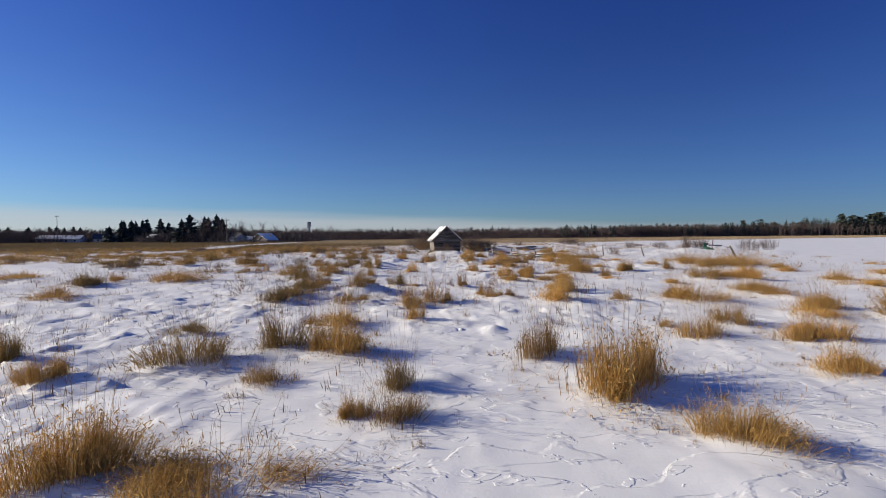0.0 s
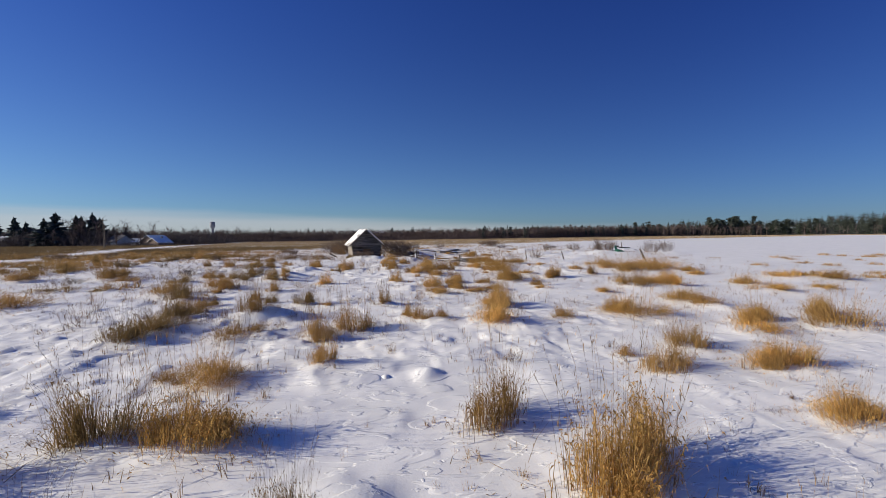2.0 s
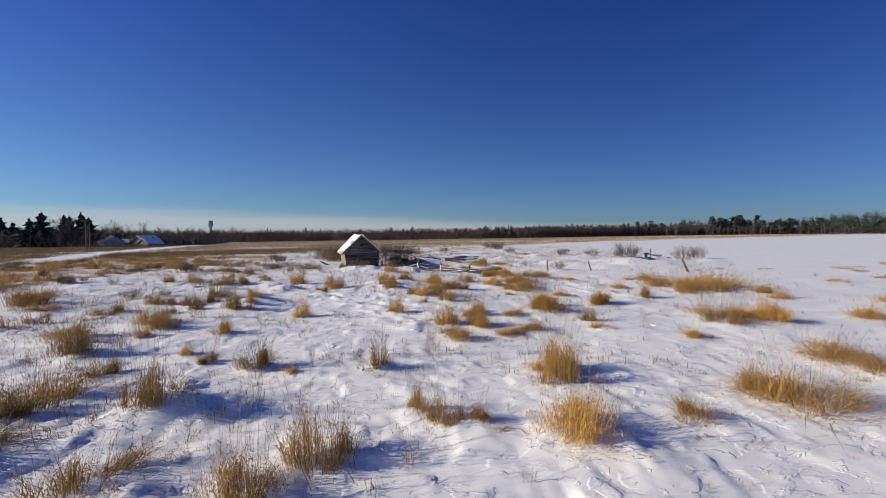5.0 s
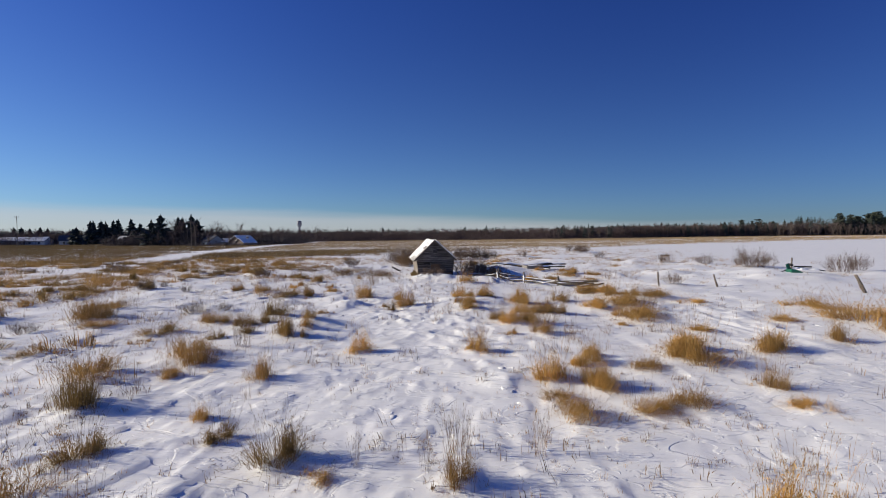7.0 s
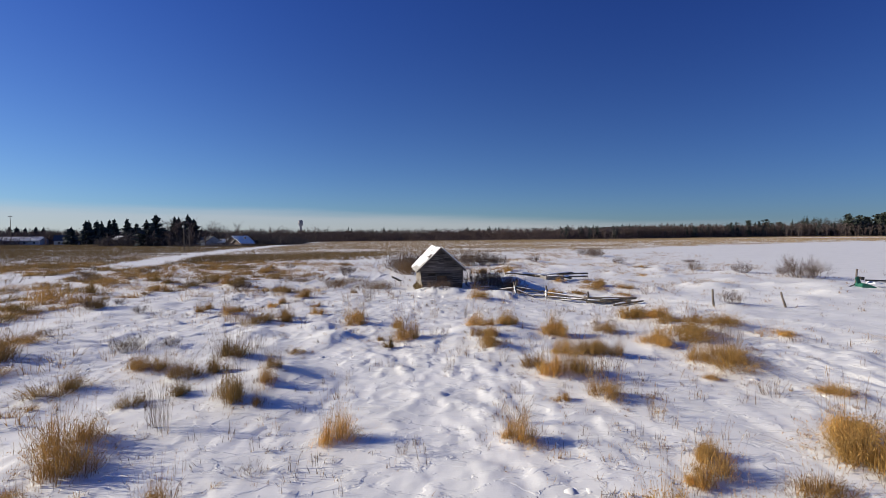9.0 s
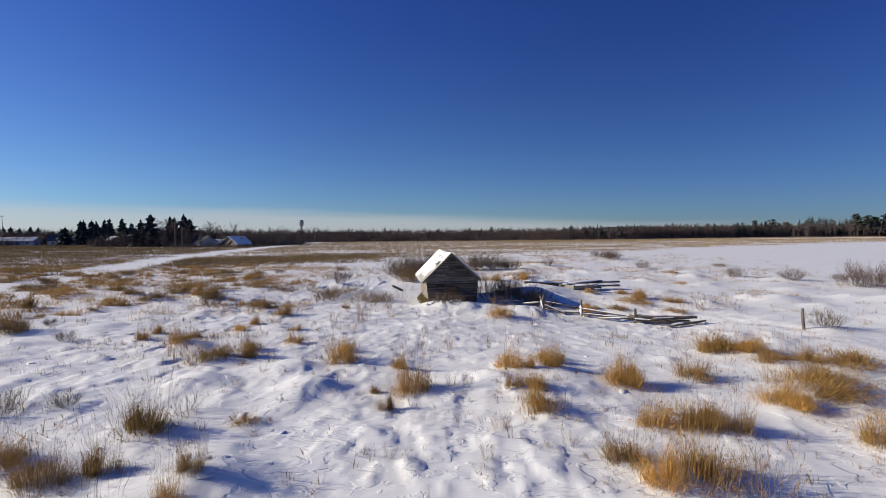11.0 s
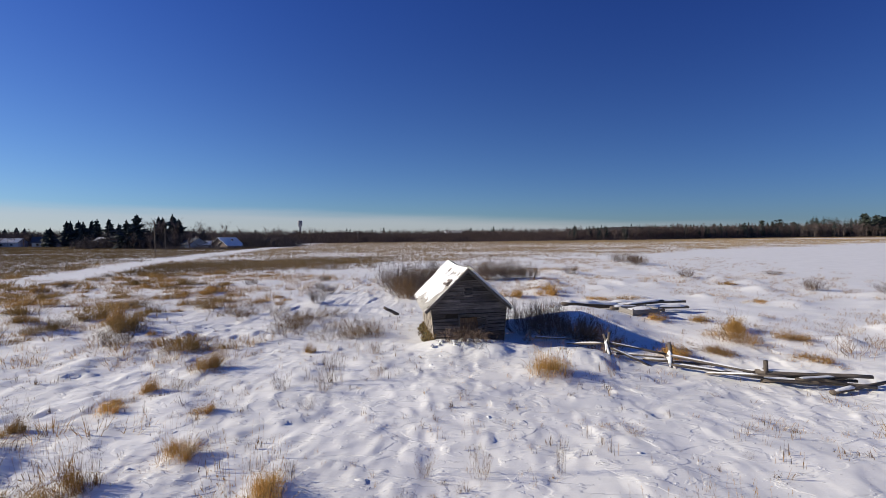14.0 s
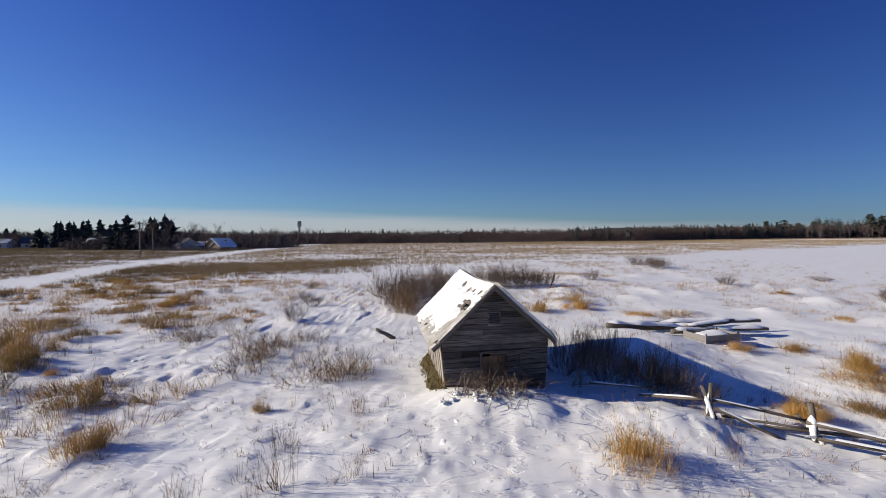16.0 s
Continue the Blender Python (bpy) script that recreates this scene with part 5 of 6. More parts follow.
for p, q, r, text in [((14.1, 34.8, -0.3), (14.0, 34.8, 0.85), 0.055, "upright weathered grey fence post in snow"), ((17.5, 34.4, -0.3), (17.25, 34.5, 0.75), 0.06, "short split fence post leaning in snow"),
                      ((23.3, 31.4, -0.2), (22.75, 31.5, 0.95), 0.09, "thick old fence post leaning far over"), ((27.5, 40.6, -0.3), (27.6, 40.6, 1.1), 0.06, "thin grey post behind the green wreck"),
                      ((30.5, 35.5, -0.3), (30.5, 35.5, 1.1), 0.08, "upright grey post beside leafless shrubs"), ((7.9, 62.3, -0.3), (8.3, 62.2, 1.0), 0.07, "short dark post leaning behind the shed"),
                      ((-2.75, 46.3, 0.0), (-3.5, 46.35, 0.42), 0.085, "dark broken log sticking out of snow")]:
    beam("fence_post" if "log" not in text else "log", g(p[0], p[1], p[2]), g(q[0], q[1], q[2]), r, text, "post" if "log" not in text else "log", snow=False)

# timber heap beyond the fence
for p, q, r, sq in [((5.4, 45.7, 0.16), (9.2, 46.3, 0.30), 0.11, False), ((6.2, 46.4, 0.12), (10.4, 46.4, 0.28), 0.10, False), ((8.0, 46.9, 0.42), (12.3, 46.95, 0.46), 0.09, True),
                    ((9.2, 46.2, 0.30), (12.0, 46.2, 0.30), 0.09, True), ((7.6, 45.2, 0.14), (10.6, 45.9, 0.22), 0.09, False), ((6.4, 47.0, 0.22), (8.9, 47.6, 0.30), 0.08, True), ((8.6, 45.9, 0.40), (10.9, 46.5, 0.52), 0.10, False)]:
    beam("timber", g(*p), g(*q), r, "snow-topped grey timber on a heap in the field", "timber", "timber heap", square=sq)
crate = tagged(new("crate"), "pale weathered open wooden crate with snow inside", "crate")
crate.matrix_basis = pose(8.75, 44.75, ground_at(8.75, 44.75) - 0.14, 0, 0, 14)
for sx, sy, px, py in ((1.5, 0.04, 0, -0.45), (1.5, 0.04, 0, 0.45), (0.04, 0.86, -0.73, 0), (0.04, 0.86, 0.73, 0)):
    for k in range(2):
        part("side_board", box_bm(sx, sy, 0.19, 0.004, m=pose(px, py + 0.003 * k, 0.11 + 0.2 * k)), BOX_BOARD, crate)
for px, py in ((-0.68, -0.4), (0.68, -0.4), (-0.68, 0.4), (0.68, 0.4)):
    part("corner_post", box_bm(0.06, 0.06, 0.46, 0.004, m=pose(px, py, 0.23)), BOX_BOARD, crate)
v, f = snow_ridge(1.4, 0.42, 0.22, fr)
piece("snow_fill", mesh_of("snow_fill", v, f, SNOW, True), crate, pose(-0.7, 0, 0.2), "snow heaped inside")
scrap = tagged(new("scrap_boards"), "splintered grey boards leaning in the shed's shade", "boards")
for k, (a, b2) in enumerate((((2.55, 41.2, 0.0), (2.8, 41.35, 0.42)), ((2.75, 41.2, 0.0), (2.85, 41.4, 0.38)), ((2.4, 40.9, 0.12), (3.3, 40.95, 0.2)))):
    m, ln = along(g(*a), g(*b2))
    part("board", box_bm(ln, 0.09, 0.022, 0.003, m=pose(ln / 2, 0, 0)), WOOD_SIDE, scrap, m=m)

wreck = tagged(new("machine_wreck"), "derelict green machine half buried in snow", "machinery")
wreck.matrix_basis = pose(25.6, 38.4, ground_at(25.6, 38.4) - 0.12, 0, 0, -8) @ Matrix.Scale(0.55, 4)
bm = bmesh.new()
prof = [(-0.35, 0.0), (-0.45, 0.55), (-0.2, 0.66), (0.2, 0.55), (0.8, 0.32), (1.3, 0.0)]
for yy in (-0.5, 0.5):
    bm.faces.new([bm.verts.new((px, yy, pz)) for px, pz in (prof if yy < 0 else prof[::-1])])
bm.verts.ensure_lookup_table()
for i in range(5):
    a, b2 = bm.verts[i], bm.verts[i + 1]
    c, d = bm.verts[6 + 5 - i], bm.verts[6 + 4 - i]
    bm.faces.new((a, c, d, b2))
bmesh.ops.bevel(bm, geom=list(bm.edges), offset=0.04, segments=2, affect="EDGES")
part("cowl", bm, GREEN_PAINT, wreck, "faded green sheet-metal cowl")
part("fin", box_bm(0.5, 0.08, 0.95, 0.03, m=pose(-0.35, 0.1, 0.85, 0, -24, 12)), GREEN_PAINT, wreck, "upright green guard plate")
part("beam", box_bm(2.1, 0.16, 0.16, 0.02, m=pose(1.2, -0.1, 0.92, 0, 2, 3)), DARK_STEEL, wreck)
part("bracket", box_bm(0.35, 0.3, 0.32, 0.03, m=pose(-0.1, 0, 1.15, 0, 10, 0)), DARK_STEEL, wreck)
part("strut", box_bm(0.9, 0.1, 0.1, 0.02, m=pose(-1.0, 0.1, 0.30, 0, -20, 10)), DARK_STEEL, wreck)
part("plate", box_bm(0.6, 0.4, 0.10, 0.02, m=pose(3.4, -0.2, 0.45, 6, 10, 0)), DARK_STEEL, wreck)
v, f = snow_ridge(2.6, 0.5, 0.30, fr)
piece("snow_drift", mesh_of("snow_drift", v, f, SNOW, True), wreck, pose(0.6, 0.15, 0.55), "snow lying over the machine")


# ---- stuff between the tussocks ----
def scatter(name, unit, n, x0, x1, y0, y1, density, size, mat, label, category, seed):
    """Many small tufts in one mesh; density(x, y) from 0 to 1."""
    r = np.random.default_rng(seed)
    xs, ys = r.uniform(x0, x1, n), r.uniform(y0, y1, n)
    keep = r.random(n) < density(xs, ys)
    xs, ys = xs[keep], ys[keep]
    zs = ground_many(xs, ys) - 0.02
    sc, rot, pick = r.uniform(size[0], size[1], len(xs)), r.uniform(0, 6.283, len(xs)), r.integers(0, len(unit), len(xs))
    wide = r.uniform(size[2], size[3], len(xs))
    verts, tris, off = [], [], 0
    for k, u in enumerate(unit):
        b, t = arrays(u)
        m = pick == k
        c, s2, w = (np.cos(rot[m]) * wide[m])[:, None], (np.sin(rot[m]) * wide[m])[:, None], sc[m][:, None]
        v = np.stack([b[None, :, 0] * c - b[None, :, 1] * s2 + xs[m][:, None], b[None, :, 0] * s2 + b[None, :, 1] * c + ys[m][:, None], b[None, :, 2] * w + zs[m][:, None]], -1)
        count = int(m.sum())
        tris.append((t[None] + (off + np.arange(count) * len(b))[:, None, None]).reshape(-1, 3))
        verts.append(v.reshape(-1, 3))
        off += count * len(b)
    me = fast_mesh(name, np.concatenate(verts), np.concatenate(tris), mat)
    return tagged(new(name, me), label, category, kind="stuff")


def spikes(rng, n, spread, flare, width):
    """A plain tuft for far off: one tapering blade each."""
    heap = Heap()
    for _ in range(n):
        a, q = rng.uniform(0, 6.283), spread * math.sqrt(rng.random())
        t = a + rng.gauss(0, 0.9)
        o = flare * rng.uniform(0.1, 1)
        bx, by, h = q * math.cos(a), q * math.sin(a), rng.uniform(0.5, 1)
        f = rng.uniform(0, math.pi)
        cx, cy = width * math.cos(f), width * math.sin(f)
        heap.add([(bx - cx, by - cy, -0.05), (bx + cx, by + cy, -0.05), (bx + o * math.cos(t) + cx * 0.4, by + o * math.sin(t) + cy * 0.4, h)], [(0, 1, 2)])
    return heap


def clear_of_shed(x, y):
    return 1.0 - ((np.abs(x - 0.3) < 2.2) & (y > 39.5) & (y < 45.5))


ur = random.Random(23)
UNIT_STUBBLE = [spikes(ur, 9, 0.6, 0.8, 0.03) for _ in range(6)]
UNIT_STALK = [spikes(ur, 6, 0.35, 0.5, 0.022) for _ in range(5)]
UNIT_MEADOW = [spikes(ur, 9, 0.62, 0.7, 0.042) for _ in range(8)]
UNIT_BROWN = [spikes(ur, 13, 1.0, 0.7, 0.036) for _ in range(8)]
UNIT_OLIVE = [spikes(ur, 11, 0.9, 0.5, 0.022) for _ in range(6)]
UNIT_FINE = [spikes(ur, 22, 0.8, 0.7, 0.017) for _ in range(6)]


def trackless(y):
    return np.interp(y, [40, 62, 84, 115, 150, 230], [-26, -37, -45, -51, -57, -66])


def track(x, y):
    """1 on the snowed-over track that bends away past the poles."""
    return np.exp(-((x - trackless(y)) / (2.4 + 0.02 * y)) ** 4) * np.clip((y - 58) / 8, 0, 1)


def left_of_track(x, y):
    return 1.0 * (x < trackless(y) - 1)


patchy = lambda x, y: np.clip(2.6 * (value_noise(x * 0.35, y * 0.35, 51) - 0.38), 0.05, 1)
scatter("grass_stubble", UNIT_STUBBLE, 9500, -26, 30, 1, 62, lambda x, y: patchy(x, y) * clear_of_shed(x, y) * np.clip((14 - x) / 10, 0.2, 1), (0.05, 0.2, 0.05, 0.14), STRAW_DULL, "short dry grass tips poking through snow", "grass", 61)
scatter("weed_stalks", UNIT_STALK, 2400, -26, 28, 1, 60, lambda x, y: patchy(x + 9, y) * clear_of_shed(x, y) * np.clip((14 - x) / 10, 0.2, 1), (0.10, 0.36, 0.06, 0.16), WEED, "scattered thin dead weed stalks in snow", "weed", 62)


def clod(rng):
    """A broken plate of wind crust, tilted."""
    heap = Heap()
    k = rng.choice((5, 6, 7))
    ring = [(math.cos(6.283 * i / k) * rng.uniform(0.6, 1.2), math.sin(6.283 * i / k) * rng.uniform(0.4, 0.9)) for i in range(k)]
    tilt = rng.uniform(-0.25, 0.55)
    low, high = [(px, py, -0.5) for px, py in ring], [(px * 0.85, py * 0.85, 0.45 + tilt * px + rng.uniform(-0.1, 0.1)) for px, py in ring]
    heap.add(low + high + [(0.1, 0, 0.6 + rng.uniform(-0.1, 0.2))], [(i, (i + 1) % k, k + (i + 1) % k, k + i) for i in range(k)] + [(k + i, k + (i + 1) % k, 2 * k) for i in range(k)])
    return heap


UNIT_CLOD = [clod(ur) for _ in range(9)]
scatter("crust_clods", UNIT_CLOD, 2000, -16, 16, 8, 48, lambda x, y: np.clip(2.6 * (value_noise(x * 0.45 + 2, y * 0.45, 54) - 0.58) - 0.015 * x, 0.006, 0.7) * clear_of_shed(x, y), (0.012, 0.05, 0.05, 0.20), GROUND_SNOW, "broken lumps of wind-crusted snow", "snow", 92)
UNIT_WEEDS = [blades(ur, 7, 0.35, 0.5, 0.022, 0.6, 0.4, 0.0, 1, 0.8, 4) for _ in range(7)]
scatter("small_weeds", UNIT_WEEDS, 8500, -22, 30, 2, 58, lambda x, y: np.clip(3.0 * (value_noise(x * 0.5 + 3, y * 0.5, 52) - 0.42), 0.06, 1) * clear_of_shed(x, y) * np.clip((16 - x) / 10, 0.55, 1), (0.16, 0.48, 0.14, 0.34), WEED, "small dead brown weeds with withered leaves in snow", "weed", 69)
UNIT_SCRUFF = [blades(ur, 26, 0.6, 0.8, 0.016, 0.9, 0.3, 0.05, 3, 0.6, 4) for _ in range(9)]
scatter("scruffy_weeds", UNIT_SCRUFF, 1700, -16, 15, 13, 46, lambda x, y: np.clip(3.2 * (value_noise(x * 0.4 + 8, y * 0.4, 57) - 0.48), 0.03, 0.9) * clear_of_shed(x, y) * np.clip((18 - x) / 12, 0.3, 1), (0.2, 0.5, 0.14, 0.34), WEED, "scruffy brown dead weeds standing in snow", "weed", 94)
scatter("pale_tufts", UNIT_FINE, 5200, 5, 46, 34, 92,
        lambda x, y: np.clip(3.0 * (value_noise(x * 0.3 + 5, y * 0.3, 77) - 0.40), 0.04, 1) * np.clip((40 - x + 0.3 * (y - 60)) / 14, 0.0, 1),
        (0.12, 0.34, 0.12, 0.36), STRAW_DULL, "small pale tufts of dead grass on lumpy snow", "grass", 79)
scatter("scattered_tufts", UNIT_FINE, 16000, -60, 40, 40, 90,
        lambda x, y: np.clip(3.2 * (value_noise(x * 0.16, y * 0.2, 71) - 0.42), 0.03, 1) * (1 - track(x, y)) * (1 - np.clip((x - 14) / 12, 0, 0.95)) * clear_of_shed(x, y) * np.clip((y - 50) / 14, 0.03, 1) * (np.hypot(x + 1, y - 54) > 3),
        (0.2, 0.5, 0.15, 0.4), STRAW_DULL, "scattered dry grass tufts on snow", "grass", 63)


def meadow_edge(x):
    """Where the tufted meadow begins beyond the bare snow."""
    return np.interp(x, [-80, -20, 0, 24, 60, 124, 300], [60, 68, 80, 97, 118, 150, 215])


def meadow_density(x, y):
    past = y - meadow_edge(x) + 16 * (value_noise(x * 0.07, y * 0.1, 76) - 0.5)
    clumpy = 0.5 + 1.6 * (value_noise(x * 0.11, y * 0.2, 72) - 0.35)
    thick = np.clip(clumpy * np.clip(past / 14, 0, 1) + np.clip((past - 55) / 60, 0, 0.8), 0, 1)
    return thick * (1 - track(x, y)) * (1 - left_of_track(x, y))


scatter("meadow", UNIT_MEADOW, 62000, -75, 330, 150, 262, meadow_density, (0.3, 0.75, 0.28, 0.55), MEADOW, "broad meadow of pale dry grass tufts in thin snow", "grass", 64)
scatter("meadow_tufts", UNIT_MEADOW, 60000, -75, 130, 60, 150, meadow_density, (0.28, 0.62, 0.24, 0.48), MEADOW, "tufts of pale dry grass standing in the snowy meadow", "grass", 93)
scatter("olive_grass", UNIT_OLIVE, 20000, -50, -6, 60, 120, lambda x, y: np.exp(-((y - 84 - 0.5 * (x + 20)) / 12) ** 4) * (x > trackless(y) + 4) * np.clip((-6 - x) / 10, 0, 1), (0.35, 0.7, 0.3, 0.6), BROWN_FIELD, "band of olive-brown dead grass beside the track", "grass", 68)
scatter("brown_field", UNIT_BROWN, 52000, -240, -28, 46, 200,
        lambda x, y: np.clip(0.55 + 0.45 * np.clip((y - 75) / 40, 0, 1) + 2.4 * (value_noise(x * 0.04, y * 0.13, 73) - 0.4), 0.0, 1) * (1 - track(x, y)) * left_of_track(x, y) * np.clip((y - 46) / 18, 0.25, 1),
        (0.25, 0.65, 0.5, 1.0), BROWN_FIELD, "rough field of dark brown dead grass", "grass", 65)
scatter("near_left_grass", UNIT_FINE, 9000, -70, -7, 18, 68,
        lambda x, y: np.clip(4.5 * (value_noise(x * 0.24, y * 0.3, 74) - 0.50), 0, 1) * np.clip((y - 18 - (x + 7) * 0.5) / 30, 0, 1) * (1 - track(x, y)),
        (0.2, 0.55, 0.2, 0.5), STRAW_DULL, "clumps of dull dry grass on snow", "grass", 66)


# ---- far woods ----
def bare_tree(rng, h):
    """Trunk, limbs and a broad spray of fine twigs."""
    heap = Heap()
    trunk = [Vector((0, 0, -0.3)), Vector((rng.gauss(0, 0.02) * h, rng.gauss(0, 0.02) * h, h * 0.35)), Vector((rng.gauss(0, 0.03) * h, rng.gauss(0, 0.03) * h, h * 0.72))]
    heap.add(*tube(trunk, [0.010 * h, 0.008 * h, 0.004 * h]))
    for _ in range(13):
        s = rng.uniform(0.4, 1.95)
        i = int(s)
        b = trunk[i].lerp(trunk[i + 1], s - i)
        a, ln = rng.uniform(0, 6.283), h * rng.uniform(0.14, 0.32)
        e = b + Vector((math.cos(a) * ln * 0.65, math.sin(a) * ln * 0.65, ln * rng.uniform(0.45, 0.95)))
        w = Vector((math.sin(a), -math.cos(a), 0)) * 0.005 * h
        heap.add([tuple(b - w), tuple(b + w), tuple(e)], [(0, 1, 2)])
        for _ in range(9):
            t = b.lerp(e, rng.uniform(0.15, 1))
            a2, l2 = rng.uniform(0, 6.283), h * rng.uniform(0.07, 0.19)
            k = t + Vector((math.cos(a2) * l2 * 0.7, math.sin(a2) * l2 * 0.7, l2 * rng.uniform(-0.1, 1)))
            w = Vector((math.sin(a2), -math.cos(a2), 0.3)) * 0.0055 * h
            heap.add([tuple(t - w), tuple(t + w), tuple(k)], [(0, 1, 2)])
    return heap


def thicket(rng, n):
    """Low dense brush of plain shoots, unit height."""
    heap = Heap()
    for _ in range(n):
        a, q = rng.uniform(0, 6.283), math.sqrt(rng.random())
        b = Vector((q * math.cos(a), q * math.sin(a), -0.05))
        e = b + Vector((rng.gauss(0, 0.18), rng.gauss(0, 0.18), rng.uniform(0.35, 1.0) * (1 - 0.35 * q * q)))
        f = rng.uniform(0, 3.14)
        w = Vector((math.cos(f), math.sin(f), 0)) * 0.011
        heap.add([tuple(b - w), tuple(b + w), tuple(e)], [(0, 1, 2)])
        for _ in range(3):
            t = b.lerp(e, rng.uniform(0.3, 0.9))
            k = t + Vector((rng.gauss(0, 0.16), rng.gauss(0, 0.16), rng.uniform(0.02, 0.3)))
            heap.add([tuple(t - w), tuple(t + w), tuple(k)], [(0, 1, 2)])
    return heap


def conifer_crown(rng, h, wide, whorls=17, per=10):
    heap = Heap()
    lean, thin = rng.uniform(0, 6.283), rng.uniform(0.1, 0.35)
    for i in range(whorls):
        s = i / (whorls - 1)
        z = h * (0.07 + 0.90 * s + rng.gauss(0, 0.012))
        reach = wide * (1 - s) ** 0.75 * min(1.0, 0.55 + 2.2 * s) * rng.uniform(0.5, 1.35) + 0.03 * h * (1 - s) + 0.02 * h
        for k in range(per):
            a = 6.283 * (k + rng.random()) / per
            ln = reach * rng.uniform(0.45, 1.25) * (1 - thin * math.cos(a - lean))
            d, w = Vector((math.cos(a), math.sin(a), 0)), Vector((-math.sin(a), math.cos(a), 0))
            dz = -ln * rng.uniform(-0.15, 0.55)
            z2 = z + h * rng.gauss(0, 0.014)
            b, m2, e = Vector((0, 0, z2)), d * ln * 0.55 + Vector((0, 0, z2 + dz * 0.35)), d * ln + Vector((0, 0, z2 + dz))
            sw = w * ln * rng.uniform(0.20, 0.34)
            heap.add([tuple(b), tuple(m2 - sw + Vector((0, 0, -0.05 * h))), tuple(e), tuple(m2 + sw + Vector((0, 0, -0.05 * h))), tuple(m2 + Vector((0, 0, 0.012 * h)))],
                     [(0, 1, 4), (1, 2, 4), (2, 3, 4), (3, 0, 4)])
    heap.add(*tube([(0, 0, h * 0.9), (0, 0, h * 1.02)], [0.02 * h, 0.003 * h]))
    return heap


def pine_crown(rng, h, wide):
    heap = Heap()
    for _ in range(20):
        s = rng.uniform(0.08, 1.0)
        a, q = rng.uniform(0, 6.283), wide * (0.55 + 0.6 * math.sin(math.pi * s)) * (1.25 - s) * rng.uniform(0.1, 0.9)
        c = Vector((math.cos(a) * q, math.sin(a) * q, h * s))
        size = wide * rng.uniform(0.34, 0.6)
        for _ in range(9):
            o = Vector((rng.gauss(0, 0.55), rng.gauss(0, 0.55), rng.gauss(0, 0.28))) * size
            u = Vector((rng.gauss(0, 1), rng.gauss(0, 1), rng.gauss(0, 0.4))).normalized() * size * 0.55
            w = u.orthogonal().normalized() * size * 0.38
            heap.add([tuple(c + o - u), tuple(c + o + w), tuple(c + o + u), tuple(c + o - w)], [(0, 1, 2, 3)])
    return heap


def wood_stuff(name, units, rows, mat, label, category, seed):
    """rows: lists of (x, y, scale); all trees in one mesh."""
    r = np.random.default_rng(seed)
    both = [arrays(u) for u in units]
    verts, tris, off = [], [], 0
    for x, y, s in rows:
        b, t = both[int(r.integers(0, len(units)))]
        a = r.uniform(0, 6.283)
        c, q, wide = math.cos(a) * s, math.sin(a) * s, r.uniform(0.85, 1.25)
        verts.append(np.stack([(b[:, 0] * c - b[:, 1] * q) * wide + x, (b[:, 0] * q + b[:, 1] * c) * wide + y, b[:, 2] * s + 0.4], -1))
        tris.append(t + off)
        off += len(b)
    return tagged(new(name, fast_mesh(name, np.concatenate(verts), np.concatenate(tris), mat)), label, category, kind="stuff")


tr = random.Random(31)
BARE = [bare_tree(tr, 1.0) for _ in range(7)]
SPRUCE = [conifer_crown(tr, 1.0, 0.24, 14, 8) for _ in range(5)]
PINES = [pine_crown(tr, 1.0, 0.22) for _ in range(4)]
SCRUB = [thicket(tr, 30) for _ in range(6)]


def edge_at(az):
    """Distance of the wood's edge by azimuth in degrees, clockwise from the flight line."""
    return float(np.interp(az, [-70, -40, -28, -14, 0, 14, 24, 32, 40, 48, 60, 85], [300, 275, 262, 250, 252, 262, 290, 350, 430, 500, 520, 520]))


def by_azimuth(az, beyond):
    d = edge_at(az) + beyond
    return d * math.sin(radians(az)), d * math.cos(radians(az))


def wood_rows(n, az0, az1, b0, b1, h0, h1, grow=None):
    out = []
    for _ in range(n):
        az = tr.uniform(az0, az1)
        out.append((*by_azimuth(az, tr.uniform(b0, b1)), tr.uniform(h0, h1) * (grow(az) if grow else 1)))
    return out


taller = lambda az: float(np.interp(az, [-60, 0, 20, 35, 60], [1.0, 0.95, 1.05, 1.35, 1.7]))
wood_stuff("bare_wood", BARE, wood_rows(1900, -62, 30, 2, 50, 7.2, 9.8, taller) + wood_rows(850, 24, 50, -2, 26, 5.8, 9.8, taller), BARE_WOODS, "belt of leafless brown trees along the far field", "trees", 81)
wood_stuff("scrub", SCRUB, wood_rows(800, -62, 46, -2, 16, 2.5, 5.0) + wood_rows(2600, -62, 40, 6, 44, 5.5, 8.8), BARE_WOODS, "leafless brown scrub at the foot of the wood", "scrub", 82)
rows = wood_rows(240, 16, 50, 0, 34, 5, 9.0, taller) + wood_rows(130, 4, 50, 26, 80, 6.0, 10.0, taller) + wood_rows(22, -35, 4, 45, 80, 7.5, 10)
wood_stuff("conifer_wood", SPRUCE, rows, NEEDLES, "dark spruce wood behind the leafless belt", "trees", 83)
rows = wood_rows(240, 45, 85, 4, 45, 10, 16) + wood_rows(26, 45.0, 49.5, 4, 24, 14, 19) + wood_rows(12, 36, 45, 10, 30, 11, 15)
wood_stuff("pine_wood", PINES + SPRUCE[:1], rows, PINE, "tall dark pines beyond the frozen flat", "trees", 84)
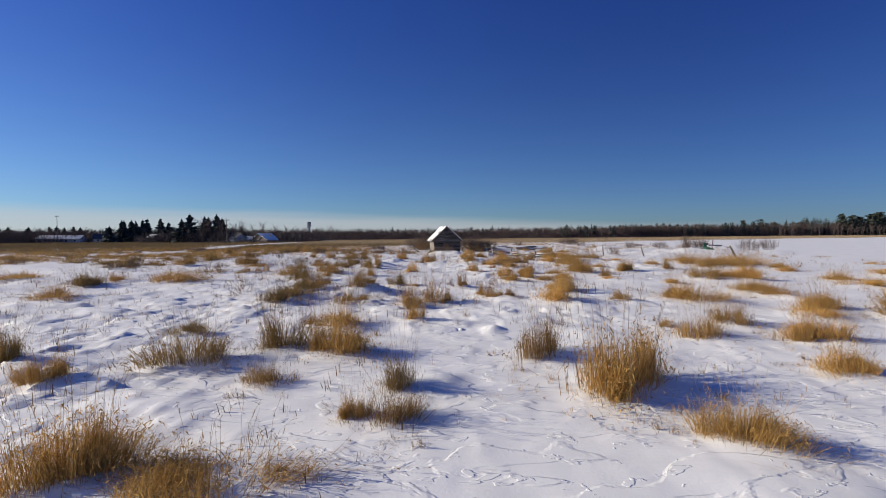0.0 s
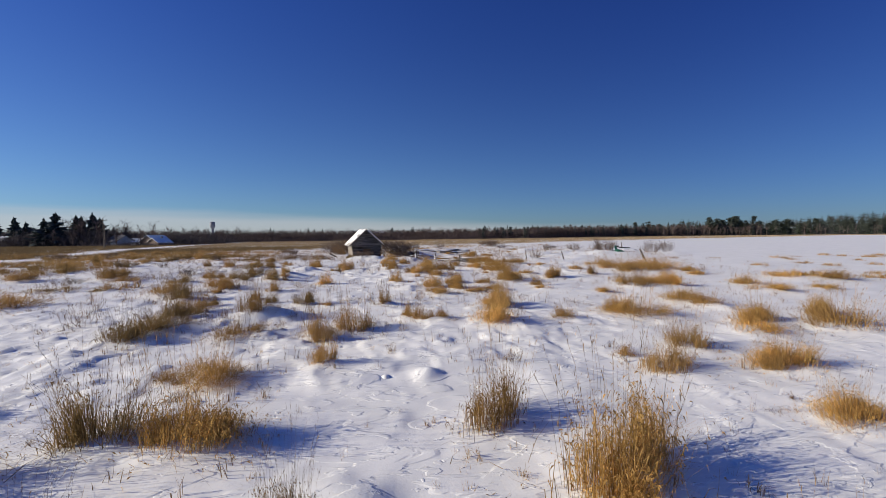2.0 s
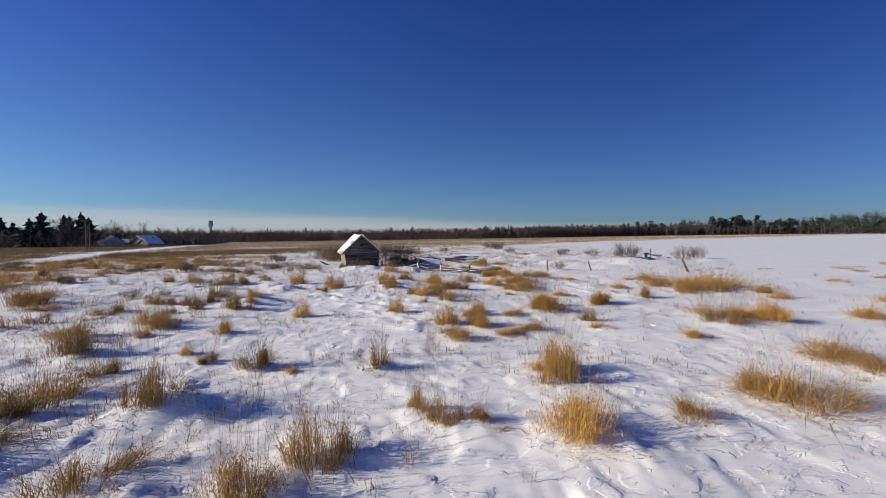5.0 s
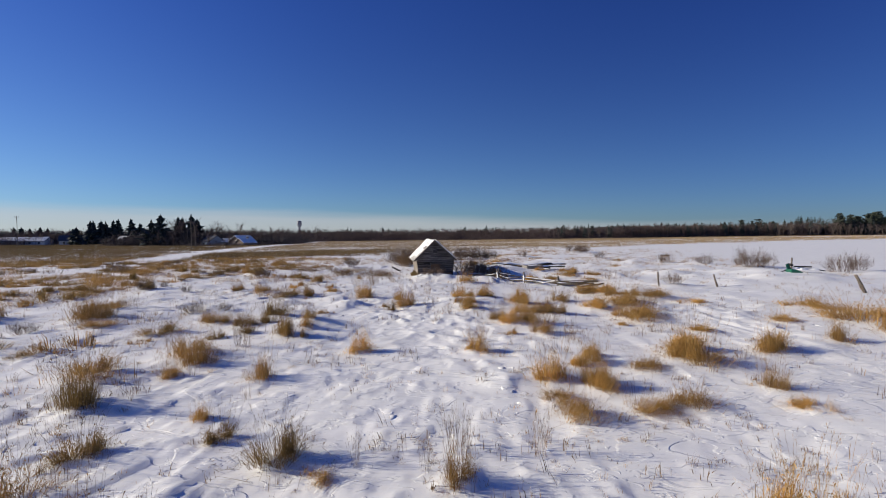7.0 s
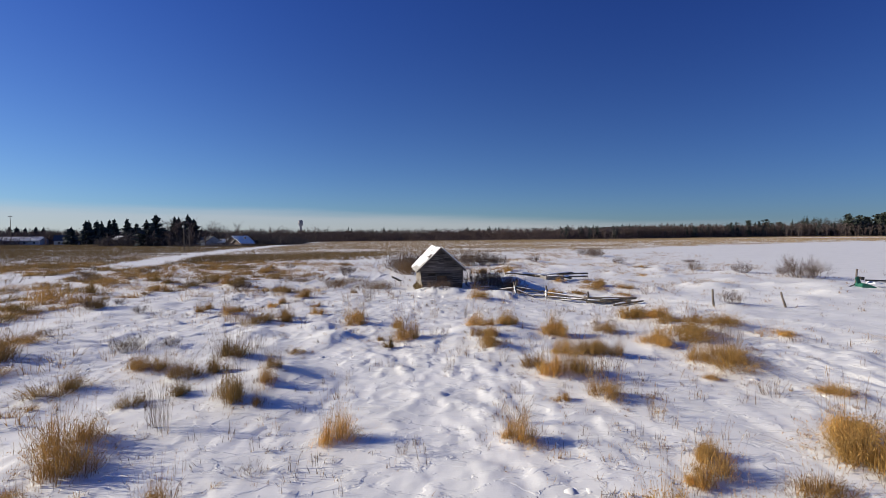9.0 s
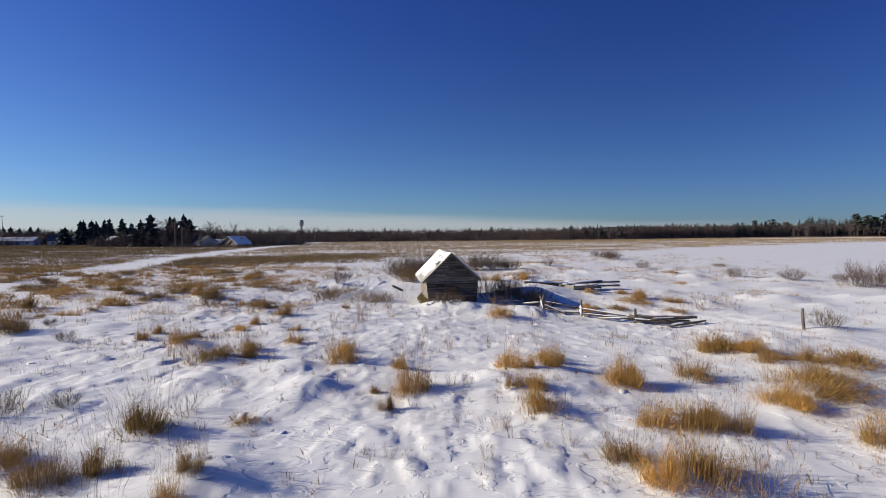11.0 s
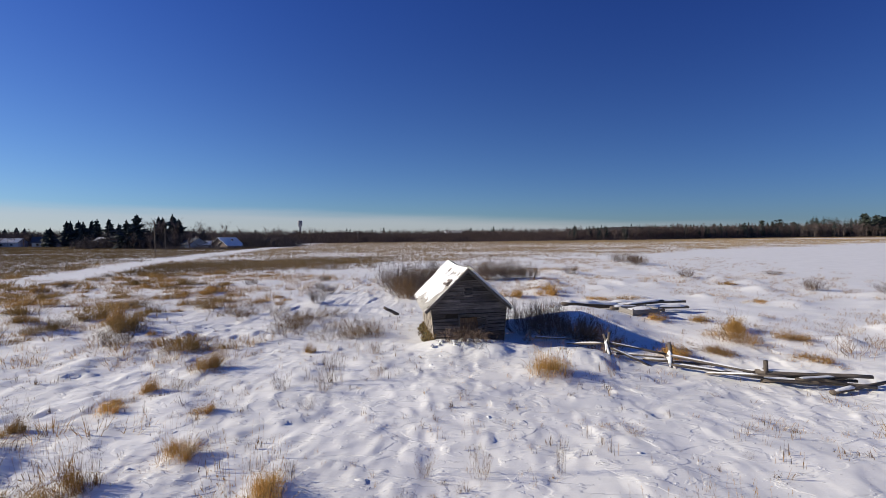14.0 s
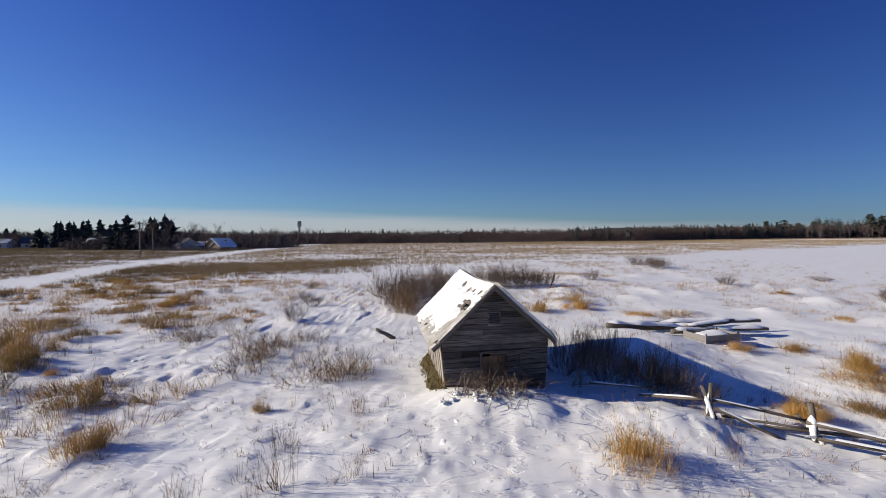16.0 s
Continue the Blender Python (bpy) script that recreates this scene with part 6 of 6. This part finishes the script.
wood_stuff("pale_trees", BARE, wood_rows(45, 40, 50, -14, 0, 8, 13) + wood_rows(60, 50, 85, -8, 6, 8, 13) + wood_rows(15, 14, 40, -4, 2, 6, 10), BARE_WOODS_PALE, "pale leafless trees before the pines", "trees", 85)

# straw at the wood's foot
rows = [(*by_azimuth(tr.uniform(8, 85), tr.uniform(-45, -6)), tr.uniform(0.5, 1.1)) for _ in range(5000)]
wood_stuff("far_shore_grass", [spikes(tr, 12, 1.6, 0.8, 0.16) for _ in range(4)], rows, MEADOW, "line of dry straw at the far edge of the snow", "grass", 67)

# a low wooded rise behind
FAR_TREES = [conifer_crown(tr, 1.0, 0.26, 6, 5) for _ in range(5)]


def hill_top(az):
    return 10 + 2.5 * math.sin(az * 0.35) + 8 * math.exp(-((az - 30) / 10) ** 2) + 4 * math.exp(-((az - 60) / 8.5) ** 2) + 6 * math.exp(-((az - 76) / 9) ** 2)


hv, hf = [], []
for i in range(91):
    az = -62 + 150 * i / 90
    for j in range(6):
        s = j / 5
        d = 640 + 220 * s
        hv.append((d * math.sin(radians(az)), d * math.cos(radians(az)), -1 + hill_top(az) * math.sin(min(s * 1.5, 1.0) * math.pi / 2)))
for i in range(90):
    for j in range(5):
        hf.append((i * 6 + j, i * 6 + j + 1, (i + 1) * 6 + j + 1, (i + 1) * 6 + j))
tagged(new("backdrop_hill", mesh_of("backdrop_hill", hv, hf, HILL, True)), "low wooded hill on the horizon", "hill", kind="structure")
for mat, name, n, seed, units in ((PINE, "hill_wood", 900, 86, FAR_TREES), (THICKET, "hill_bare_wood", 500, 87, BARE)):
    rows = []
    for _ in range(n):
        az, s = tr.uniform(42, 86), tr.random()
        d = 640 + 160 * s
        rows.append((d * math.sin(radians(az)), d * math.cos(radians(az)), tr.uniform(9, 14)))
    hill_wood = wood_stuff(name, units, rows, mat, "conifers on the far hill" if n == 900 else "leafless trees on the far hill", "trees", seed)
    for vt in hill_wood.data.vertices:
        az, d = math.degrees(math.atan2(vt.co.x, vt.co.y)), math.hypot(vt.co.x, vt.co.y)
        vt.co.z += hill_top(az) * math.sin(max(0.0, min((d - 640) / 220 * 1.5, 1.0)) * math.pi / 2)


# single spruces and broad trees by the houses
def spruce_tree(x, y, h, wide, label="tall dark spruce beside the houses"):
    t = tagged(new("spruce_tree"), label, "tree", "spruces by the houses")
    t.matrix_basis = Matrix.Translation((x, y, 0.4))
    piece("trunk", mesh_of("trunk", *tube([(0, 0, -0.3), (0, 0, h * 0.9)], [0.018 * h, 0.003 * h], 7), BARK), t)
    piece("crown", conifer_crown(tr, h, wide * h * tr.uniform(1.1, 1.65), 24, 13).mesh("crown", NEEDLES), t)


for x, y, h, w in [(-164.5, 203.5, 11.6, 0.22), (-166.3, 207.2, 11.7, 0.2), (-161.5, 206, 11.9, 0.22), (-157.7, 204, 11.3, 0.2), (-155.5, 206, 12.0, 0.22), (-152.8, 205.5, 12.4, 0.22),
                   (-136.4, 191.6, 11.8, 0.24), (-133.8, 193.5, 10.0, 0.26), (-106.1, 166.7, 12.3, 0.28), (-108.4, 165, 10.2, 0.3), (-108.4, 180.8, 12.1, 0.22), (-106.2, 179.8, 11.7, 0.24),
                   (-102.4, 179.8, 12.8, 0.3), (-98.9, 178, 11.0, 0.3), (-216, 222, 9.4, 0.22), (-214, 224.5, 9.0, 0.2), (-211, 227, 9.4, 0.22), (-209, 229, 9.2, 0.22), (-224, 226, 9.4, 0.24), (-240, 230, 9.4, 0.24)]:
    spruce_tree(x, y, h, w)
for x, y, h, w in [(-164.5, 196, 8.6, 0.24), (-167, 197, 7.8, 0.24), (-250, 228, 9.5, 0.3), (-262, 232, 9.0, 0.3), (-276, 236, 9.0, 0.32)]:
    spruce_tree(x, y, h, w, "broad dark evergreen in front of a house")


def broad_tree(x, y, h, mat, label):
    t = tagged(new("bare_tree"), label, "tree", "bare trees by the houses")
    t.matrix_basis = Matrix.Translation((x, y, 0.4))
    both = bare_tree(tr, h)
    piece("trunk", mesh_of("trunk", *tube([(0, 0, -0.3), (0.1, 0, h * 0.45)], [0.022 * h, 0.012 * h], 7), BARK), t)
    more = bare_tree(tr, h * 0.95)
    both.add(more.v, more.f)
    piece("crown", both.mesh("crown", mat), t)


for x, y, h in [(-105.1, 171, 12.6), (-107.4, 171.8, 11.8), (-112.5, 213.3, 11.6), (-109.1, 215.2, 10.6), (-114.3, 290, 12.5), (-110.3, 292, 12.8), (-111.1, 302, 12.3), (-110, 167.6, 8), (-99, 168, 12), (-78, 163, 9), (-72, 170, 9.5), (-90, 162, 8), (-84, 160, 7.5), (-104, 162, 7), (-66, 190, 9), (-58, 205, 10), (-170, 205, 9), (-180, 200, 8), (-64, 200, 9), (-112, 176, 8), (-97, 160, 6.5), (-124, 182, 7), (-101, 170, 13), (-97, 173, 12.5), (-103, 174, 12), (-76, 168, 10.5), (-89, 175, 12)]:
    broad_tree(x, y, h, BARE_WOODS, "leafless grey-brown tree near the houses")


rows = [(tr.uniform(-128, -92), tr.uniform(168, 190), tr.uniform(2.5, 6.5)) for _ in range(420)] + [(tr.uniform(-92, -60), tr.uniform(174, 196), tr.uniform(2.5, 5.5)) for _ in range(330)]
rows += [(tr.gauss(-101, 7), tr.uniform(168, 186), tr.uniform(5, 9)) for _ in range(200)] + [(tr.uniform(-90, -62), tr.uniform(152, 157), tr.uniform(1.0, 2.4)) for _ in range(90)]
rows += [(tr.uniform(-270, -125), tr.uniform(216, 240), tr.uniform(5, 9.5)) for _ in range(700)] + [(tr.uniform(-340, -200), tr.uniform(222, 250), tr.uniform(5, 9)) for _ in range(200)]
wood_stuff("hedge", SCRUB, rows, THICKET, "dark leafless thicket behind the houses", "scrub", 88)


def house(x, y, turn, w, d, hgt, roof_h, wall_mat, label, roof_snow=True, windows=3):
    t = tagged(new("house"), label, "house", "houses at the field's edge")
    t.matrix_basis = pose(x, y, 0.35, 0, 0, turn) @ Matrix.Scale(0.8, 4)
    v = [(-w / 2, -d / 2, 0), (w / 2, -d / 2, 0), (w / 2, d / 2, 0), (-w / 2, d / 2, 0), (-w / 2, -d / 2, hgt), (w / 2, -d / 2, hgt), (w / 2, d / 2, hgt), (-w / 2, d / 2, hgt), (-w / 2, 0, hgt + roof_h), (w / 2, 0, hgt + roof_h)]
    piece("wall", mesh_of("wall", v, [(0, 1, 5, 4), (2, 3, 7, 6), (1, 2, 6, 9, 5), (3, 0, 4, 8, 7)], wall_mat), t)
    for s in (-1, 1):
        ov = 0.5
        zz = hgt - ov * roof_h / (d / 2)
        rv = [(-w / 2 - ov, s * (d / 2 + ov), zz), (w / 2 + ov, s * (d / 2 + ov), zz), (w / 2 + ov, 0, hgt + roof_h), (-w / 2 - ov, 0, hgt + roof_h)]
        rv += [(a, b, c + 0.22) for a, b, c in rv]
        rf = [(0, 1, 2, 3), (4, 5, 6, 7), (0, 1, 5, 4), (1, 2, 6, 5), (2, 3, 7, 6), (3, 0, 4, 7)]
        roof = piece("roof", mesh_of("roof", rv, rf, ROOF_DARK), t)
        if roof_snow:
            sv = [(a * 0.985, b, c + 0.02) for a, b, c in rv[4:]] + [(a * 0.97, b * 0.97, c + 0.2) for a, b, c in rv[4:]]
            piece("snow_layer", mesh_of("snow_layer", sv, rf, SNOW), roof, label="snow on the roof")
    for k in range(windows):
        px = -w / 2 + w * (k + 0.6) / (windows + 0.2)
        win = part("window", box_bm(1.3, 0.12, 1.2, 0.02, m=pose(px, -d / 2 - 0.02, hgt * 0.55)), PAINT_WHITE, t)
        part("pane", box_bm(1.08, 0.10, 0.98, m=pose(px, -d / 2 - 0.05, hgt * 0.55)), WINDOW_GLASS, win)
    part("chimney", box_bm(0.7, 0.7, 1.6, 0.03, m=pose(w * 0.2, 0.3, hgt + roof_h + 0.2)), PAINT_BROWN, t)


house(-172.5, 203, 35, 11, 8, 3.0, 2.8, PAINT_BLUE, "pale blue house with a steep dark roof beside evergreens", False, 3)
house(-197, 205, 14, 24, 8, 2.9, 2.0, PAINT_WHITE, "long low white house with a snow-covered roof", True, 5)
house(-231, 213, 10, 20, 8, 2.7, 2.2, PAINT_BROWN, "low brown house with a broad snowy roof", True, 4)
house(-140, 195, 0, 9, 7, 3.0, 2.0, PAINT_BROWN, "small house with a snowy roof among spruces")
house(-262, 222, 8, 14, 8, 2.8, 2.2, PAINT_WHITE, "pale house with a snowy roof at the field's edge")
house(-74, 165, 65, 8, 8, 2.0, 2.6, PAINT_BROWN, "brown barn with a bright snowy roof", True, 1)
house(-70.5, 160, 58, 6, 7, 1.4, 1.9, PAINT_BROWN, "low dark barn with a snow-streaked roof", True, 1)
house(-81, 168, 12, 7, 5, 1.8, 1.4, PAINT_WHITE, "low shed with a white snowy roof beside the barn", True, 1)
house(-86, 166, -35, 8, 8, 2.2, 2.6, PAINT_BLUE, "blue-grey barn with a dark roof half hidden by trees", False, 1)
house(10, 300, 4, 16, 7, 6.6, 1.6, PAINT_WHITE, "pale long building behind the leafless wood")
house(40, 300, -8, 8, 6, 6.2, 1.8, PAINT_WHITE, "small pale building behind the leafless wood", True, 2)
trailer = tagged(new("trailer"), "small pale trailer parked at the end of the track", "trailer")
trailer.matrix_basis = pose(-79.2, 215.8, 0.45, 0, 0, 12)
part("body", box_bm(6.0, 2.2, 1.8, 0.15, m=pose(0, 0, 1.3)), PAINT_WHITE, trailer)
part("window", box_bm(1.6, 0.1, 0.6, 0.02, m=pose(-0.8, -1.1, 1.5)), WINDOW_GLASS, trailer)
for px in (-0.7, 0.7):
    for py in (-0.95, 0.95):
        bm = bmesh.new()
        bmesh.ops.create_cone(bm, cap_ends=True, segments=14, radius1=0.36, radius2=0.36, depth=0.22, matrix=pose(px, py, 0.34, 90))
        part("wheel", bm, DARK_STEEL, trailer)


def pole(x, y, h, arm=True):
    t = tagged(new("utility_pole"), "tall grey wooden utility pole at the field's edge", "pole", "utility poles")
    t.matrix_basis = Matrix.Translation((x, y, 0.3))
    piece("mast", mesh_of("mast", *tube([(0, 0, -0.2), (0, 0, h)], [0.12, 0.08], 8), LOG), t)
    if arm:
        part("crossarm", box_bm(1.8, 0.12, 0.14, m=pose(0, 0, h - 0.5)), LOG, t)
        for px in (-0.8, 0, 0.8):
            part("insulator", box_bm(0.1, 0.1, 0.2, 0.02, m=pose(px, 0, h - 0.33)), TANK_STEEL, t)


pole(-60.2, 110.4, 7.6)
pole(-67.9, 124.8, 6.6, False)
pole(-178.2, 183.5, 13.2)

tower = tagged(new("water_tower"), "distant grey water tower over the woods", "water tower")
tower.matrix_basis = pose(-334, 990, 0)
bm = bmesh.new()
bmesh.ops.create_cone(bm, cap_ends=True, segments=20, radius1=2.6, radius2=2.6, depth=30, matrix=pose(0, 0, 15))
part("shaft", bm, TANK_STEEL, tower)
piece("tank", mesh_of("tank", *tube([(0, 0, 26), (0, 0, 29), (0, 0, 31), (0, 0, 40), (0, 0, 42)], [2.7, 4.6, 5.4, 5.4, 3.2], 20), TANK_STEEL, True), tower)
